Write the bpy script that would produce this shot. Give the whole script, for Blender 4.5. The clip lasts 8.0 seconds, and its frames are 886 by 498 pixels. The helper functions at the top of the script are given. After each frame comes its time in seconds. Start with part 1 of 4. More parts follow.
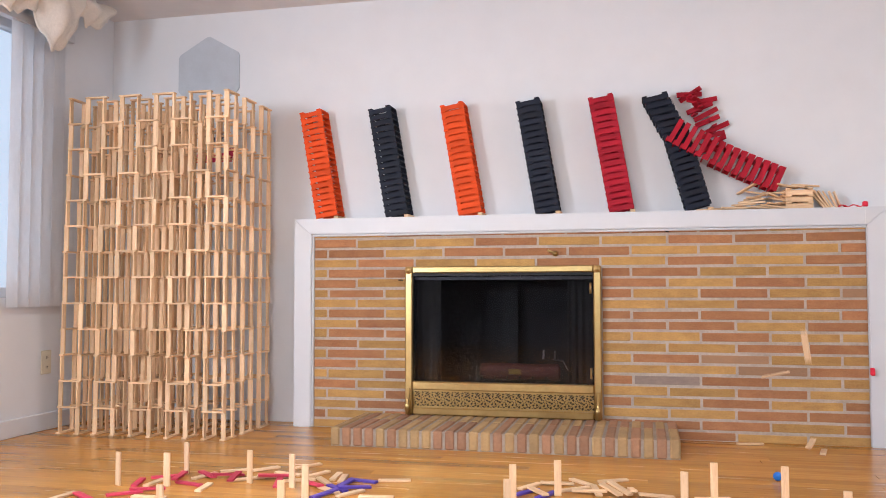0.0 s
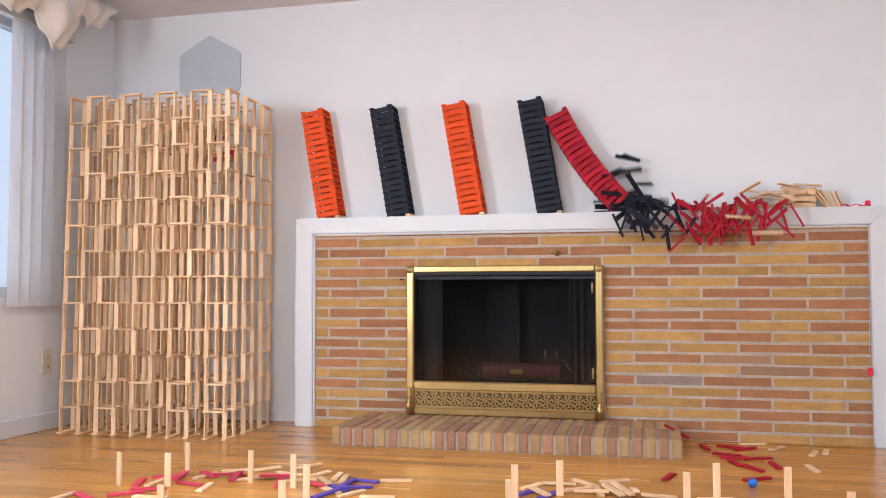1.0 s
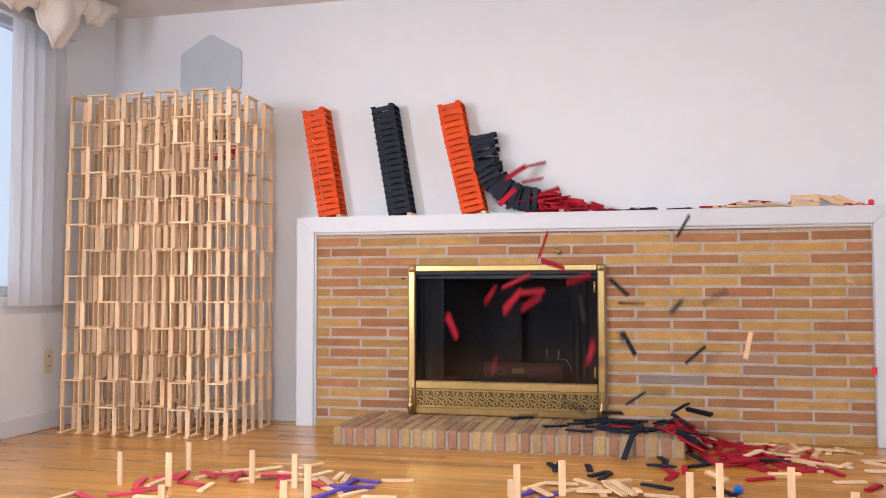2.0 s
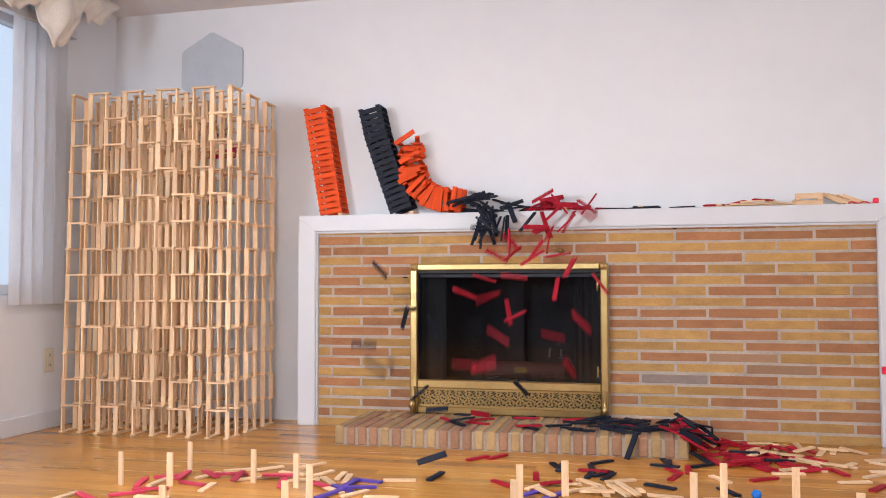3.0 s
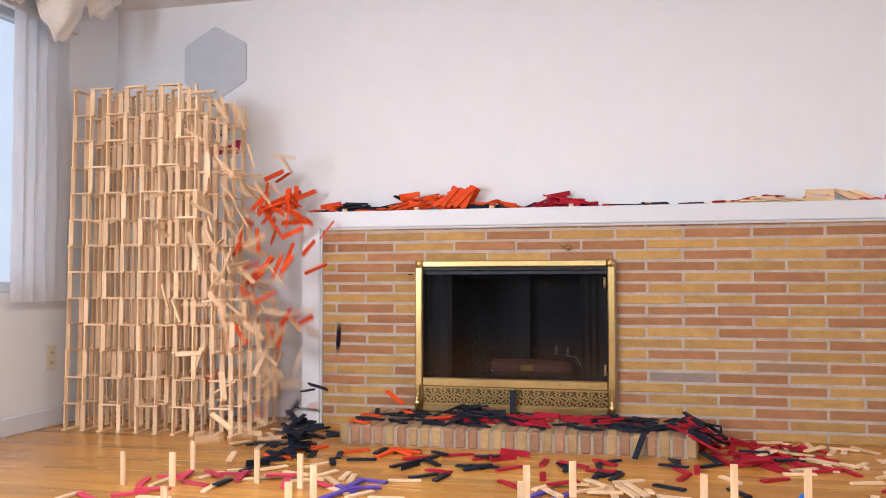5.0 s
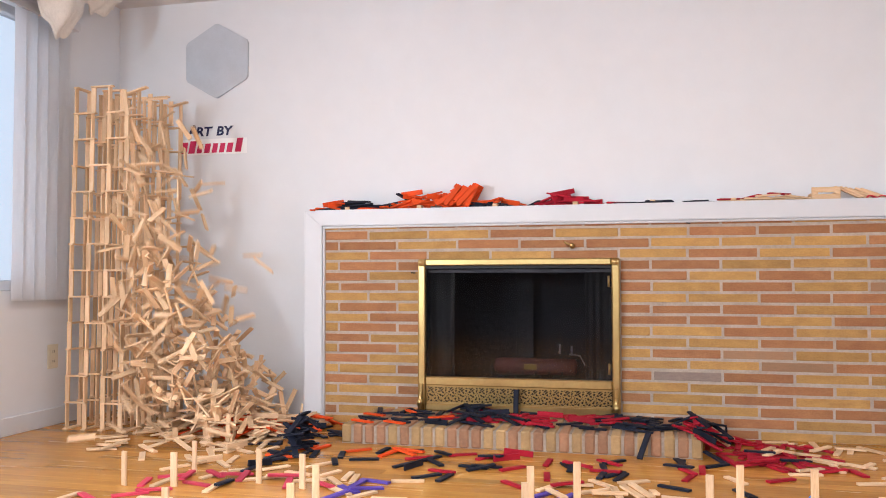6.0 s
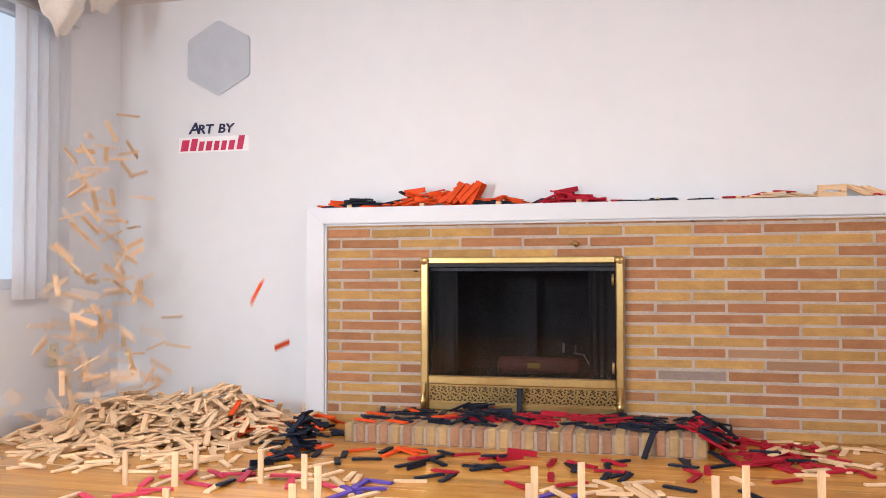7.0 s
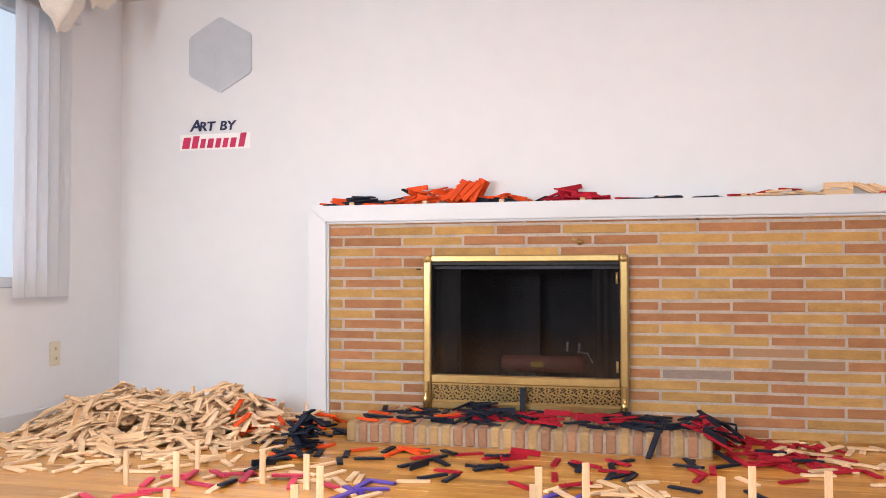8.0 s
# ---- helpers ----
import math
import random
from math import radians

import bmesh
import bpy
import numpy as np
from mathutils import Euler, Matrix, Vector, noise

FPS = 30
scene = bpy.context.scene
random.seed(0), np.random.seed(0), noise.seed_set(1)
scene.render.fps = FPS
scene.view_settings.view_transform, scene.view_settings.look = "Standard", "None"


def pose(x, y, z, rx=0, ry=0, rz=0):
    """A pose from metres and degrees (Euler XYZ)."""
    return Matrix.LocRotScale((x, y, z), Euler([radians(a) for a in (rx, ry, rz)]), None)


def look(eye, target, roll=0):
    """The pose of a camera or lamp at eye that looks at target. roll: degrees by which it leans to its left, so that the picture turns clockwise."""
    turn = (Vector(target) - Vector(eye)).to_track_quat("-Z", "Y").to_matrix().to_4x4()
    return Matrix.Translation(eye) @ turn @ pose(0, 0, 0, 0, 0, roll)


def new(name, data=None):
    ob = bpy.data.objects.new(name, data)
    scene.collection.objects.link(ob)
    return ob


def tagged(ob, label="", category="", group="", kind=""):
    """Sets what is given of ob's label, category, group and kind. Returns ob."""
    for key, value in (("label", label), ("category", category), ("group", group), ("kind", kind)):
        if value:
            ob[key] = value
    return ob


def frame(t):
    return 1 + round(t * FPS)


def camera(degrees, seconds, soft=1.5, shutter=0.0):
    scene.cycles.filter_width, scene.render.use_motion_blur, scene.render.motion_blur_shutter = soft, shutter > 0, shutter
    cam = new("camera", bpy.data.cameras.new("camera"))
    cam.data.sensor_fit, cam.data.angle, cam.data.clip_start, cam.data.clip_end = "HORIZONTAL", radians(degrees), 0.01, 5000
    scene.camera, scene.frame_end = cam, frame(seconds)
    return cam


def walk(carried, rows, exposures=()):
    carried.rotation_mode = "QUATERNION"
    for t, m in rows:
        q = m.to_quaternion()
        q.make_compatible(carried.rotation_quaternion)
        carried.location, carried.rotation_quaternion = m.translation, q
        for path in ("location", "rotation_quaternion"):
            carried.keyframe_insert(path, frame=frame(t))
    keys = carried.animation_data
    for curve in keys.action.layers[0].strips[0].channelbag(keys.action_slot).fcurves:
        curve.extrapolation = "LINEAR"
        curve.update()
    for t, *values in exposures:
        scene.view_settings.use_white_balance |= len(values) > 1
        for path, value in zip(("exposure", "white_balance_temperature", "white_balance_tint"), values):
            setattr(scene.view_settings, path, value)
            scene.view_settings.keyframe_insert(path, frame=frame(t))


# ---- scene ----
cam = camera(55.0, 8.0, soft=1.0, shutter=0.3)
PATH = [
    (0, (1.746, -4.103, 0.691), (1.2885, -2.158, 0.788), -0.1),
    (2, (1.737, -4.085, 0.694), (1.2743, -2.140, 0.7867), -0.1),
    (4, (1.725, -4.049, 0.701), (1.2532, -2.106, 0.7840), -0.1),
    (6, (1.710, -4.003, 0.712), (1.2266, -2.063, 0.7826), -0.1),
    (8, (1.692, -3.956, 0.724), (1.1982, -2.018, 0.7806), -0.1),
]
walk(cam, [(t, look(eye, target, roll)) for t, eye, target, roll in PATH], exposures=((0, -0.12, 6230, 10), (3.5, -0.11, 6280, 10), (4.6, -0.10, 6300, 10), (6.5, -0.07, 6420, 10), (8, -0.04, 6620, 10)))

# ---- world and light ----
world = bpy.data.worlds.new("daylight")
scene.world = world
world.use_nodes = True
wn = world.node_tree.nodes
sky = wn.new("ShaderNodeTexSky")
sky.sky_type = "NISHITA"
sky.sun_disc = False
sky.sun_elevation = radians(40)
sky.sun_rotation = radians(200)
wn["Background"].inputs["Strength"].default_value = 0.12
world.node_tree.links.new(sky.outputs["Color"], wn["Background"].inputs["Color"])


def area_light(name, m, sx, sy, watts, colour):
    data = bpy.data.lights.new(name, "AREA")
    data.shape = "RECTANGLE"
    data.size, data.size_y, data.energy, data.color = sx, sy, watts, colour
    ob = new(name, data)
    ob.matrix_world = m
    return ob


# daylight through the west windows; the south, east and ceiling lamps are added fill
area_light("fill_light_south", look((1.1, -6.37, 1.52), (0.8, 0, 0.9)), 3.4, 1.0, 52, (0.88, 0.945, 1.03))
area_light("window_light_south_west", look((-1.13, -4.3, 1.25), (0.9, 0, 1.05)), 0.55, 0.6, 73, (0.90, 0.95, 1.02))
area_light("window_light_west", look((-1.30, -1.75, 1.4), (2, -1.75, 1.1)), 1.9, 1.5, 27, (0.80, 0.88, 1.0))
# added to lift the west wall; no window is known on this side
area_light("fill_light_east", look((4.68, -2.9, 1.45), (-1, -2.0, 1.3)), 1.7, 1.0, 42, (0.94, 0.96, 0.98))
# made-up ceiling source, set west of centre to fill that side
area_light("ceiling_fill_light", look((0.7, -2.6, 2.135), (0.7, -2.6, 0)), 0.34, 0.34, 46, (0.98, 0.95, 0.92))

# ---- materials ----


def material(name, colour, rough=0.6, metal=0.0, vary=0.15, scale=8.0, stretch=(1, 1, 1), bump=0.1, bscale=60.0, second=None, per=0.0, coat=0.0, spec=0.5):
    """Procedural surface: two scales of colour variation, fine relief, and a shift per object."""
    m = bpy.data.materials.new(name)
    m.use_nodes = True
    n, l = m.node_tree.nodes, m.node_tree.links
    b = n["Principled BSDF"]
    b.inputs["Roughness"].default_value, b.inputs["Metallic"].default_value = rough, metal
    b.inputs["Coat Weight"].default_value = coat
    b.inputs["Specular IOR Level"].default_value = spec
    tex = n.new("ShaderNodeTexCoord")
    mp = n.new("ShaderNodeMapping")
    mp.inputs["Scale"].default_value = stretch
    l.new(tex.outputs["Object"], mp.inputs["Vector"])
    info = n.new("ShaderNodeObjectInfo")
    add = n.new("ShaderNodeVectorMath")
    add.operation = "MULTIPLY_ADD"
    add.inputs[1].default_value = (37.0, 17.0, 29.0)
    l.new(info.outputs["Random"], add.inputs[0])
    l.new(mp.outputs["Vector"], add.inputs[2])
    n1, n2 = n.new("ShaderNodeTexNoise"), n.new("ShaderNodeTexNoise")
    n1.inputs["Scale"].default_value, n1.inputs["Detail"].default_value = scale, 6
    n2.inputs["Scale"].default_value, n2.inputs["Detail"].default_value = scale * 7, 4
    for q in (n1, n2):
        l.new(add.outputs["Vector"], q.inputs["Vector"])
    mix = n.new("ShaderNodeMath")
    mix.operation = "MULTIPLY_ADD"
    mix.inputs[1].default_value = 0.4
    l.new(n2.outputs["Fac"], mix.inputs[0])
    half = n.new("ShaderNodeMath")
    half.operation = "MULTIPLY_ADD"
    half.inputs[1].default_value, half.inputs[2].default_value = 0.6, 0.0
    l.new(n1.outputs["Fac"], half.inputs[0])
    l.new(half.outputs[0], mix.inputs[2])
    ramp = n.new("ShaderNodeValToRGB")
    ramp.color_ramp.elements[0].position, ramp.color_ramp.elements[1].position = 0.33, 0.67
    c2 = second or tuple(min(1, c * (1 + vary)) for c in colour)
    c1 = colour if second else tuple(c * (1 - vary) for c in colour)
    ramp.color_ramp.elements[0].color, ramp.color_ramp.elements[1].color = (*c1, 1), (*c2, 1)
    l.new(mix.outputs[0], ramp.inputs["Fac"])
    out = ramp.outputs["Color"]
    if per:
        hsv = n.new("ShaderNodeHueSaturation")
        mr = n.new("ShaderNodeMapRange")
        mr.inputs["To Min"].default_value, mr.inputs["To Max"].default_value = 1 - per, 1 + per
        l.new(info.outputs["Random"], mr.inputs["Value"])
        l.new(mr.outputs["Result"], hsv.inputs["Value"])
        l.new(out, hsv.inputs["Color"])
        out = hsv.outputs["Color"]
    l.new(out, b.inputs["Base Color"])
    if bump:
        n3 = n.new("ShaderNodeTexNoise")
        n3.inputs["Scale"].default_value, n3.inputs["Detail"].default_value = bscale, 5
        l.new(add.outputs["Vector"], n3.inputs["Vector"])
        bp = n.new("ShaderNodeBump")
        bp.inputs["Strength"].default_value, bp.inputs["Distance"].default_value = bump, 0.01
        l.new(n3.outputs["Fac"], bp.inputs["Height"])
        l.new(bp.outputs["Normal"], b.inputs["Normal"])
        rr = n.new("ShaderNodeMapRange")
        rr.inputs["To Min"].default_value, rr.inputs["To Max"].default_value = max(0.02, rough - 0.07), min(1, rough + 0.07)
        l.new(n1.outputs["Fac"], rr.inputs["Value"])
        l.new(rr.outputs["Result"], b.inputs["Roughness"])
    return m


M_WALL = material("white_wall_paint", (0.715, 0.73, 0.765), 0.75, vary=0.03, scale=1.2, bump=0.05, bscale=90)
M_CEIL = material("ceiling_paint", (0.72, 0.69, 0.69), 0.85, vary=0.03, scale=2.0, bump=0.08, bscale=50)
M_TRIM = material("white_gloss_trim", (0.63, 0.64, 0.675), 0.42, vary=0.02, scale=3, bump=0.03, bscale=40)
M_WOOD = material("natural_maple_plank", (0.62, 0.385, 0.205), 0.6, scale=6, stretch=(1, 8, 8), bump=0.08, bscale=40, second=(0.83, 0.60, 0.385), per=0.18)
M_RED = material("red_dyed_plank", (0.37, 0.010, 0.026), 0.65, vary=0.2, scale=8, stretch=(1, 6, 6), bump=0.06, per=0.15, spec=0.2)
M_BLACK = material("navy_black_dyed_plank", (0.008, 0.011, 0.024), 0.6, vary=0.25, scale=8, stretch=(1, 6, 6), bump=0.06, per=0.2, spec=0.25)
M_ORANGE = material("orange_dyed_plank", (0.70, 0.075, 0.012), 0.65, vary=0.15, scale=8, stretch=(1, 6, 6), bump=0.06, per=0.12, spec=0.2)
# paler, pinker red than M_RED, for the planks scattered on the left
M_PINK = material("paler_red_plank", (0.50, 0.045, 0.085), 0.65, vary=0.2, scale=8, stretch=(1, 6, 6), bump=0.06, per=0.2, spec=0.2)
M_PURPLE = material("purple_dyed_plank", (0.09, 0.05, 0.36), 0.55, vary=0.15, scale=8, stretch=(1, 6, 6), bump=0.06, per=0.12)
M_FLOOR = material("honey_oak_board", (0.38, 0.150, 0.026), 0.25, scale=2.2, stretch=(1, 14, 14), bump=0.03, bscale=25, second=(0.57, 0.275, 0.058), per=0.26, coat=0.15)
M_FLOORB = material("oak_floor_base", (0.10, 0.05, 0.02), 0.6, scale=4, bump=0.0)
M_BTAN = material("tan_roman_brick", (0.38, 0.205, 0.066), 0.8, scale=14, stretch=(1, 1, 2), bump=0.45, bscale=120, second=(0.53, 0.308, 0.098), per=0.16)
M_BORA = material("salmon_roman_brick", (0.318, 0.130, 0.058), 0.8, scale=14, stretch=(1, 1, 2), bump=0.45, bscale=120, second=(0.43, 0.203, 0.086), per=0.16)
M_BGRY = material("grey_burnt_roman_brick", (0.24, 0.185, 0.16), 0.8, scale=7, stretch=(1, 1, 2), bump=0.35, bscale=120, second=(0.32, 0.24, 0.20), per=0.1)
M_BBRN = material("brown_roman_brick", (0.32, 0.19, 0.11), 0.8, scale=7, stretch=(1, 1, 2), bump=0.35, bscale=120, second=(0.40, 0.22, 0.12), per=0.12)
M_MORTAR = material("grey_mortar", (0.435, 0.365, 0.31), 0.9, vary=0.2, scale=10, bump=0.4, bscale=90)
M_HMORT = material("dusty_hearth_mortar", (0.33, 0.27, 0.22), 0.9, vary=0.22, scale=10, bump=0.4, bscale=90)
M_HTAN = material("dusty_tan_hearth_brick", (0.33, 0.21, 0.10), 0.85, scale=9, bump=0.4, bscale=110, second=(0.47, 0.305, 0.14), per=0.12)
M_HSAL = material("dusty_salmon_hearth_brick", (0.275, 0.142, 0.082), 0.85, scale=9, bump=0.4, bscale=110, second=(0.40, 0.21, 0.118), per=0.12)
M_BRASS = material("polished_brass", (0.50, 0.355, 0.15), 0.31, 1.0, vary=0.12, scale=6, bump=0.04, bscale=20)
M_BRASSD = material("dark_brass_backing", (0.035, 0.028, 0.015), 0.7, 0.2, vary=0.2, scale=12, bump=0.1)
M_SOOT = material("sooty_firebrick", (0.013, 0.013, 0.015), 0.95, vary=0.4, scale=5, bump=0.4, bscale=40)
M_LOG = material("charred_red_log", (0.085, 0.020, 0.018), 0.8, vary=0.3, scale=6, bump=0.4)
M_YELLOW = material("yellow_paper_band", (0.22, 0.13, 0.015), 0.7)
M_MESH = material("dark_chain_mesh", (0.009, 0.008, 0.008), 0.7, 0.0, vary=0.3, scale=40, bump=0.5, bscale=400)
M_IRON = material("black_iron", (0.02, 0.02, 0.02), 0.5, 0.7)
M_STEEL = material("worn_bright_steel", (0.45, 0.45, 0.47), 0.3, 1.0, vary=0.15, scale=14, bump=0.1)
M_STILE = material("dim_grey_seam_band", (0.014, 0.014, 0.016), 0.8, vary=0.25, scale=30, bump=0.4, bscale=300)
M_HEX = material("grey_felt_panel", (0.50, 0.54, 0.60), 0.95, vary=0.05, scale=20, bump=0.3, bscale=300)
M_NAVY = material("navy_vinyl", (0.010, 0.014, 0.07), 0.5, bump=0)
M_MAGENTA = material("magenta_vinyl", (0.55, 0.012, 0.09), 0.5, bump=0)
M_STICKER = material("white_vinyl", (0.85, 0.85, 0.86), 0.4, vary=0.01, bump=0)
M_OUTLET = material("ivory_plastic", (0.66, 0.60, 0.47), 0.4, vary=0.03, bump=0)
M_SLOT = material("dark_slot", (0.03, 0.03, 0.03), 0.6, bump=0)
M_BLIND = material("cream_blind_fabric", (0.82, 0.82, 0.82), 0.9, vary=0.07, scale=22, stretch=(1, 1, 0.5), bump=0.5, bscale=45)
M_LACE = material("cream_swag_fabric", (0.75, 0.72, 0.68), 0.9, vary=0.08, scale=12, bump=0.3, bscale=150)
M_TAPE = material("red_ribbon", (0.75, 0.015, 0.05), 0.5, bump=0)
M_BALL = material("blue_rubber_ball", (0.01, 0.16, 0.62), 0.35, vary=0.05, bump=0)
# dark tone for the unseen south wall's reflection, and for the curtain rod
M_DOOR = material("streaky_grey_brown", (0.13, 0.125, 0.135), 0.6, vary=0.3, scale=3, stretch=(6, 6, 1))

# blind fabric lets some of the daylight behind it through
bn, bl = M_BLIND.node_tree.nodes, M_BLIND.node_tree.links
thin, share = bn.new("ShaderNodeBsdfTranslucent"), bn.new("ShaderNodeMixShader")
thin.inputs["Color"].default_value = (0.86, 0.87, 0.90, 1)
share.inputs[0].default_value = 0.6
bl.new(bn["Principled BSDF"].outputs["BSDF"], share.inputs[1])
bl.new(thin.outputs["BSDF"], share.inputs[2])
bl.new(share.outputs["Shader"], bn["Material Output"].inputs["Surface"])

M_GLASS = bpy.data.materials.new("smoked_fire_glass")
M_GLASS.use_nodes = True
gb = M_GLASS.node_tree.nodes["Principled BSDF"]
gb.inputs["Base Color"].default_value = (0.43, 0.43, 0.46, 1)
gb.inputs["Transmission Weight"].default_value = 1.0
gb.inputs["Roughness"].default_value = 0.03
gb.inputs["IOR"].default_value = 1.33
M_PANE = bpy.data.materials.new("window_glass")
M_PANE.use_nodes = True
pb = M_PANE.node_tree.nodes["Principled BSDF"]
pb.inputs["Transmission Weight"].default_value, pb.inputs["Roughness"].default_value = 1.0, 0.0

# glow for the bowl of the made-up ceiling fitting
M_BOWL = bpy.data.materials.new("added_fitting_glow")
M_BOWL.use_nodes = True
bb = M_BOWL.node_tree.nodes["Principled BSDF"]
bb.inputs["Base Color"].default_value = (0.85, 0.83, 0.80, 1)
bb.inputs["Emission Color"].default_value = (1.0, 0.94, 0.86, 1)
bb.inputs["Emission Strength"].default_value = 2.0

M_DAY = bpy.data.materials.new("overcast_daylight_backdrop")
M_DAY.use_nodes = True
db = M_DAY.node_tree.nodes["Principled BSDF"]
db.inputs["Base Color"].default_value = (0.7, 0.8, 0.95, 1)
db.inputs["Emission Color"].default_value = (0.80, 0.88, 1.0, 1)
db.inputs["Emission Strength"].default_value = 0.95

# ---- mesh helpers ----


def box(bm, x0, x1, y0, y1, z0, z1, bevel=0.0):
    r = bmesh.ops.create_cube(bm, size=1)
    vs = r["verts"]
    for v in vs:
        v.co = Vector(((x0 + x1) / 2 + v.co.x * (x1 - x0), (y0 + y1) / 2 + v.co.y * (y1 - y0), (z0 + z1) / 2 + v.co.z * (z1 - z0)))
    if bevel:
        es = list({e for v in vs for e in v.link_edges})
        bmesh.ops.bevel(bm, geom=es, offset=bevel, segments=1, affect="EDGES")


def mesh_of(name, bm, mat, smooth=False):
    me = bpy.data.meshes.new(name)
    bm.to_mesh(me)
    bm.free()
    me.materials.append(mat)
    if smooth:
        for p in me.polygons:
            p.use_smooth = True
    return me


def part(name, bm, mat, parent=None, label="", smooth=False):
    ob = new(name, mesh_of(name, bm, mat, smooth))
    if parent:
        ob.parent = parent
        ob.matrix_parent_inverse = parent.matrix_world.inverted() if parent.type != "EMPTY" else Matrix.Translation(-parent.location)
    if label:
        ob["label"] = label
    return ob


def boxes(name, specs, mat, parent=None, label="", bevel=0.0):
    bm = bmesh.new()
    for s in specs:
        box(bm, *s, bevel)
    return part(name, bm, mat, parent, label)


def empty(name, x, y, z, label, category, group=""):
    ob = new(name)
    ob.location = (x, y, z)
    ob.empty_display_size = 0.1
    return tagged(ob, label, category, group)


def tube(bm, pts, r, sides=8):
    """A round bar along points."""
    rings = []
    for i, p in enumerate(pts):
        p = Vector(p)
        d = (Vector(pts[min(i + 1, len(pts) - 1)]) - Vector(pts[max(i - 1, 0)])).normalized()
        a = d.orthogonal().normalized()
        c = d.cross(a)
        rings.append([bm.verts.new(p + r * (math.cos(k * math.tau / sides) * a + math.sin(k * math.tau / sides) * c)) for k in range(sides)])
    for q, s in zip(rings, rings[1:]):
        for k in range(sides):
            bm.faces.new((q[k], q[(k + 1) % sides], s[(k + 1) % sides], s[k]))
    bm.faces.new(rings[0][::-1])
    bm.faces.new(rings[-1])
    bmesh.ops.recalc_face_normals(bm, faces=bm.faces)


def lathe(bm, profile, centre, axis="z", sides=16):
    """A turned form: (radius, height) pairs about an axis."""
    rings = []
    for r, h in profile:
        ring = []
        for k in range(sides):
            a = k * math.tau / sides
            p = (r * math.cos(a), r * math.sin(a), h) if axis == "z" else (r * math.cos(a), -h, r * math.sin(a))
            ring.append(bm.verts.new(Vector(centre) + Vector(p)))
        rings.append(ring)
    for q, s in zip(rings, rings[1:]):
        for k in range(sides):
            bm.faces.new((q[k], q[(k + 1) % sides], s[(k + 1) % sides], s[k]))
    bm.faces.new(rings[0])
    bm.faces.new(rings[-1])
    bmesh.ops.recalc_face_normals(bm, faces=bm.faces)


# ---- the room ----
XL, XR, YB, YF, ZC = -1.17, 4.6, 0.12, -6.4, 2.22   # west wall, east wall, north wall, south wall, ceiling
BX0, BX1, BZ = 0.093, 2.711, 0.978                 # brick field
TX1, MZ, MY = 2.80, 1.058, -0.022                  # mantel's outer end, its top, its front

floor = tagged(boxes("floor", [(XL - 0.15, XR + 0.15, YF - 0.15, YB + 0.15, -0.12, -0.006)], M_FLOORB), "honey oak strip floor with a glossy finish", "floor", kind="structure")
tagged(boxes("ceiling", [(XL - 0.15, XR + 0.15, YF - 0.15, YB + 0.15, ZC, ZC + 0.1)], M_CEIL), "flat off-white painted ceiling", "ceiling", kind="structure")
tagged(boxes("wall_north", [(XL - 0.12, 0.62, YB, YB + 0.12, -0.01, ZC), (1.536, XR + 0.12, YB, YB + 0.12, -0.01, ZC), (0.62, 1.536, YB, YB + 0.12, 0.80, ZC)], M_WALL), "white painted plaster wall behind the fireplace", "wall", kind="structure")
# the east opening is made up, to let the fill lamp in
tagged(boxes("wall_east", [(XR, XR + 0.12, YF, -3.8, -0.01, ZC), (XR, XR + 0.12, -2.0, YB, -0.01, ZC), (XR, XR + 0.12, -3.8, -2.0, -0.01, 0.9), (XR, XR + 0.12, -3.8, -2.0, 2.0, ZC)], M_WALL), "white painted wall, unseen, with an opening added for fill light", "wall", kind="structure")
WY0, WY1, WZ0, WZ1 = -2.75, -0.46, 0.66, 2.0
VY0, VY1, VZ0 = -5.0, -3.6, 0.8                     # the second window in the west wall
tagged(boxes("wall_west", [(XL - 0.12, XL, YF, VY0, -0.01, ZC), (XL - 0.12, XL, VY0, VY1, -0.01, VZ0), (XL - 0.12, XL, VY0, VY1, WZ1, ZC), (XL - 0.12, XL, VY1, WY0, -0.01, ZC), (XL - 0.12, XL, WY1, YB, -0.01, ZC), (XL - 0.12, XL, WY0, WY1, -0.01, WZ0), (XL - 0.12, XL, WY0, WY1, WZ1, ZC)], M_WALL),
       "white painted wall with a wide window", "wall", kind="structure")
SX0, SX1, SZ0, SZ1 = -0.6, 2.8, 1.0, 2.05
# unseen wall, toned dark so the fire glass mirrors little; its opening is added
tagged(boxes("wall_south", [(XL - 0.12, SX0, YF - 0.12, YF, -0.01, ZC), (SX1, XR + 0.12, YF - 0.12, YF, -0.01, ZC), (SX0, SX1, YF - 0.12, YF, -0.01, SZ0), (SX0, SX1, YF - 0.12, YF, SZ1, ZC)], M_DOOR),
       "unseen wall toned grey-brown for a dark glass reflection, with an added light opening", "wall", kind="structure")
# battens made up to give the glass reflection vertical stripes
for k in range(12):
    tagged(boxes("trim_batten", [(XL + 0.1 + 0.22 * k, XL + 0.14 + 0.22 * k, YF + 0.0005, YF + 0.012, 0.0, SZ0 - 0.02)], M_DOOR), "unseen grey-brown batten added to stripe the glass reflection", "trim", kind="structure")
win = empty("window_1", XL - 0.06, (WY0 + WY1) / 2, 1.3, "white framed window in the west wall", "window")
win["kind"] = "structure"
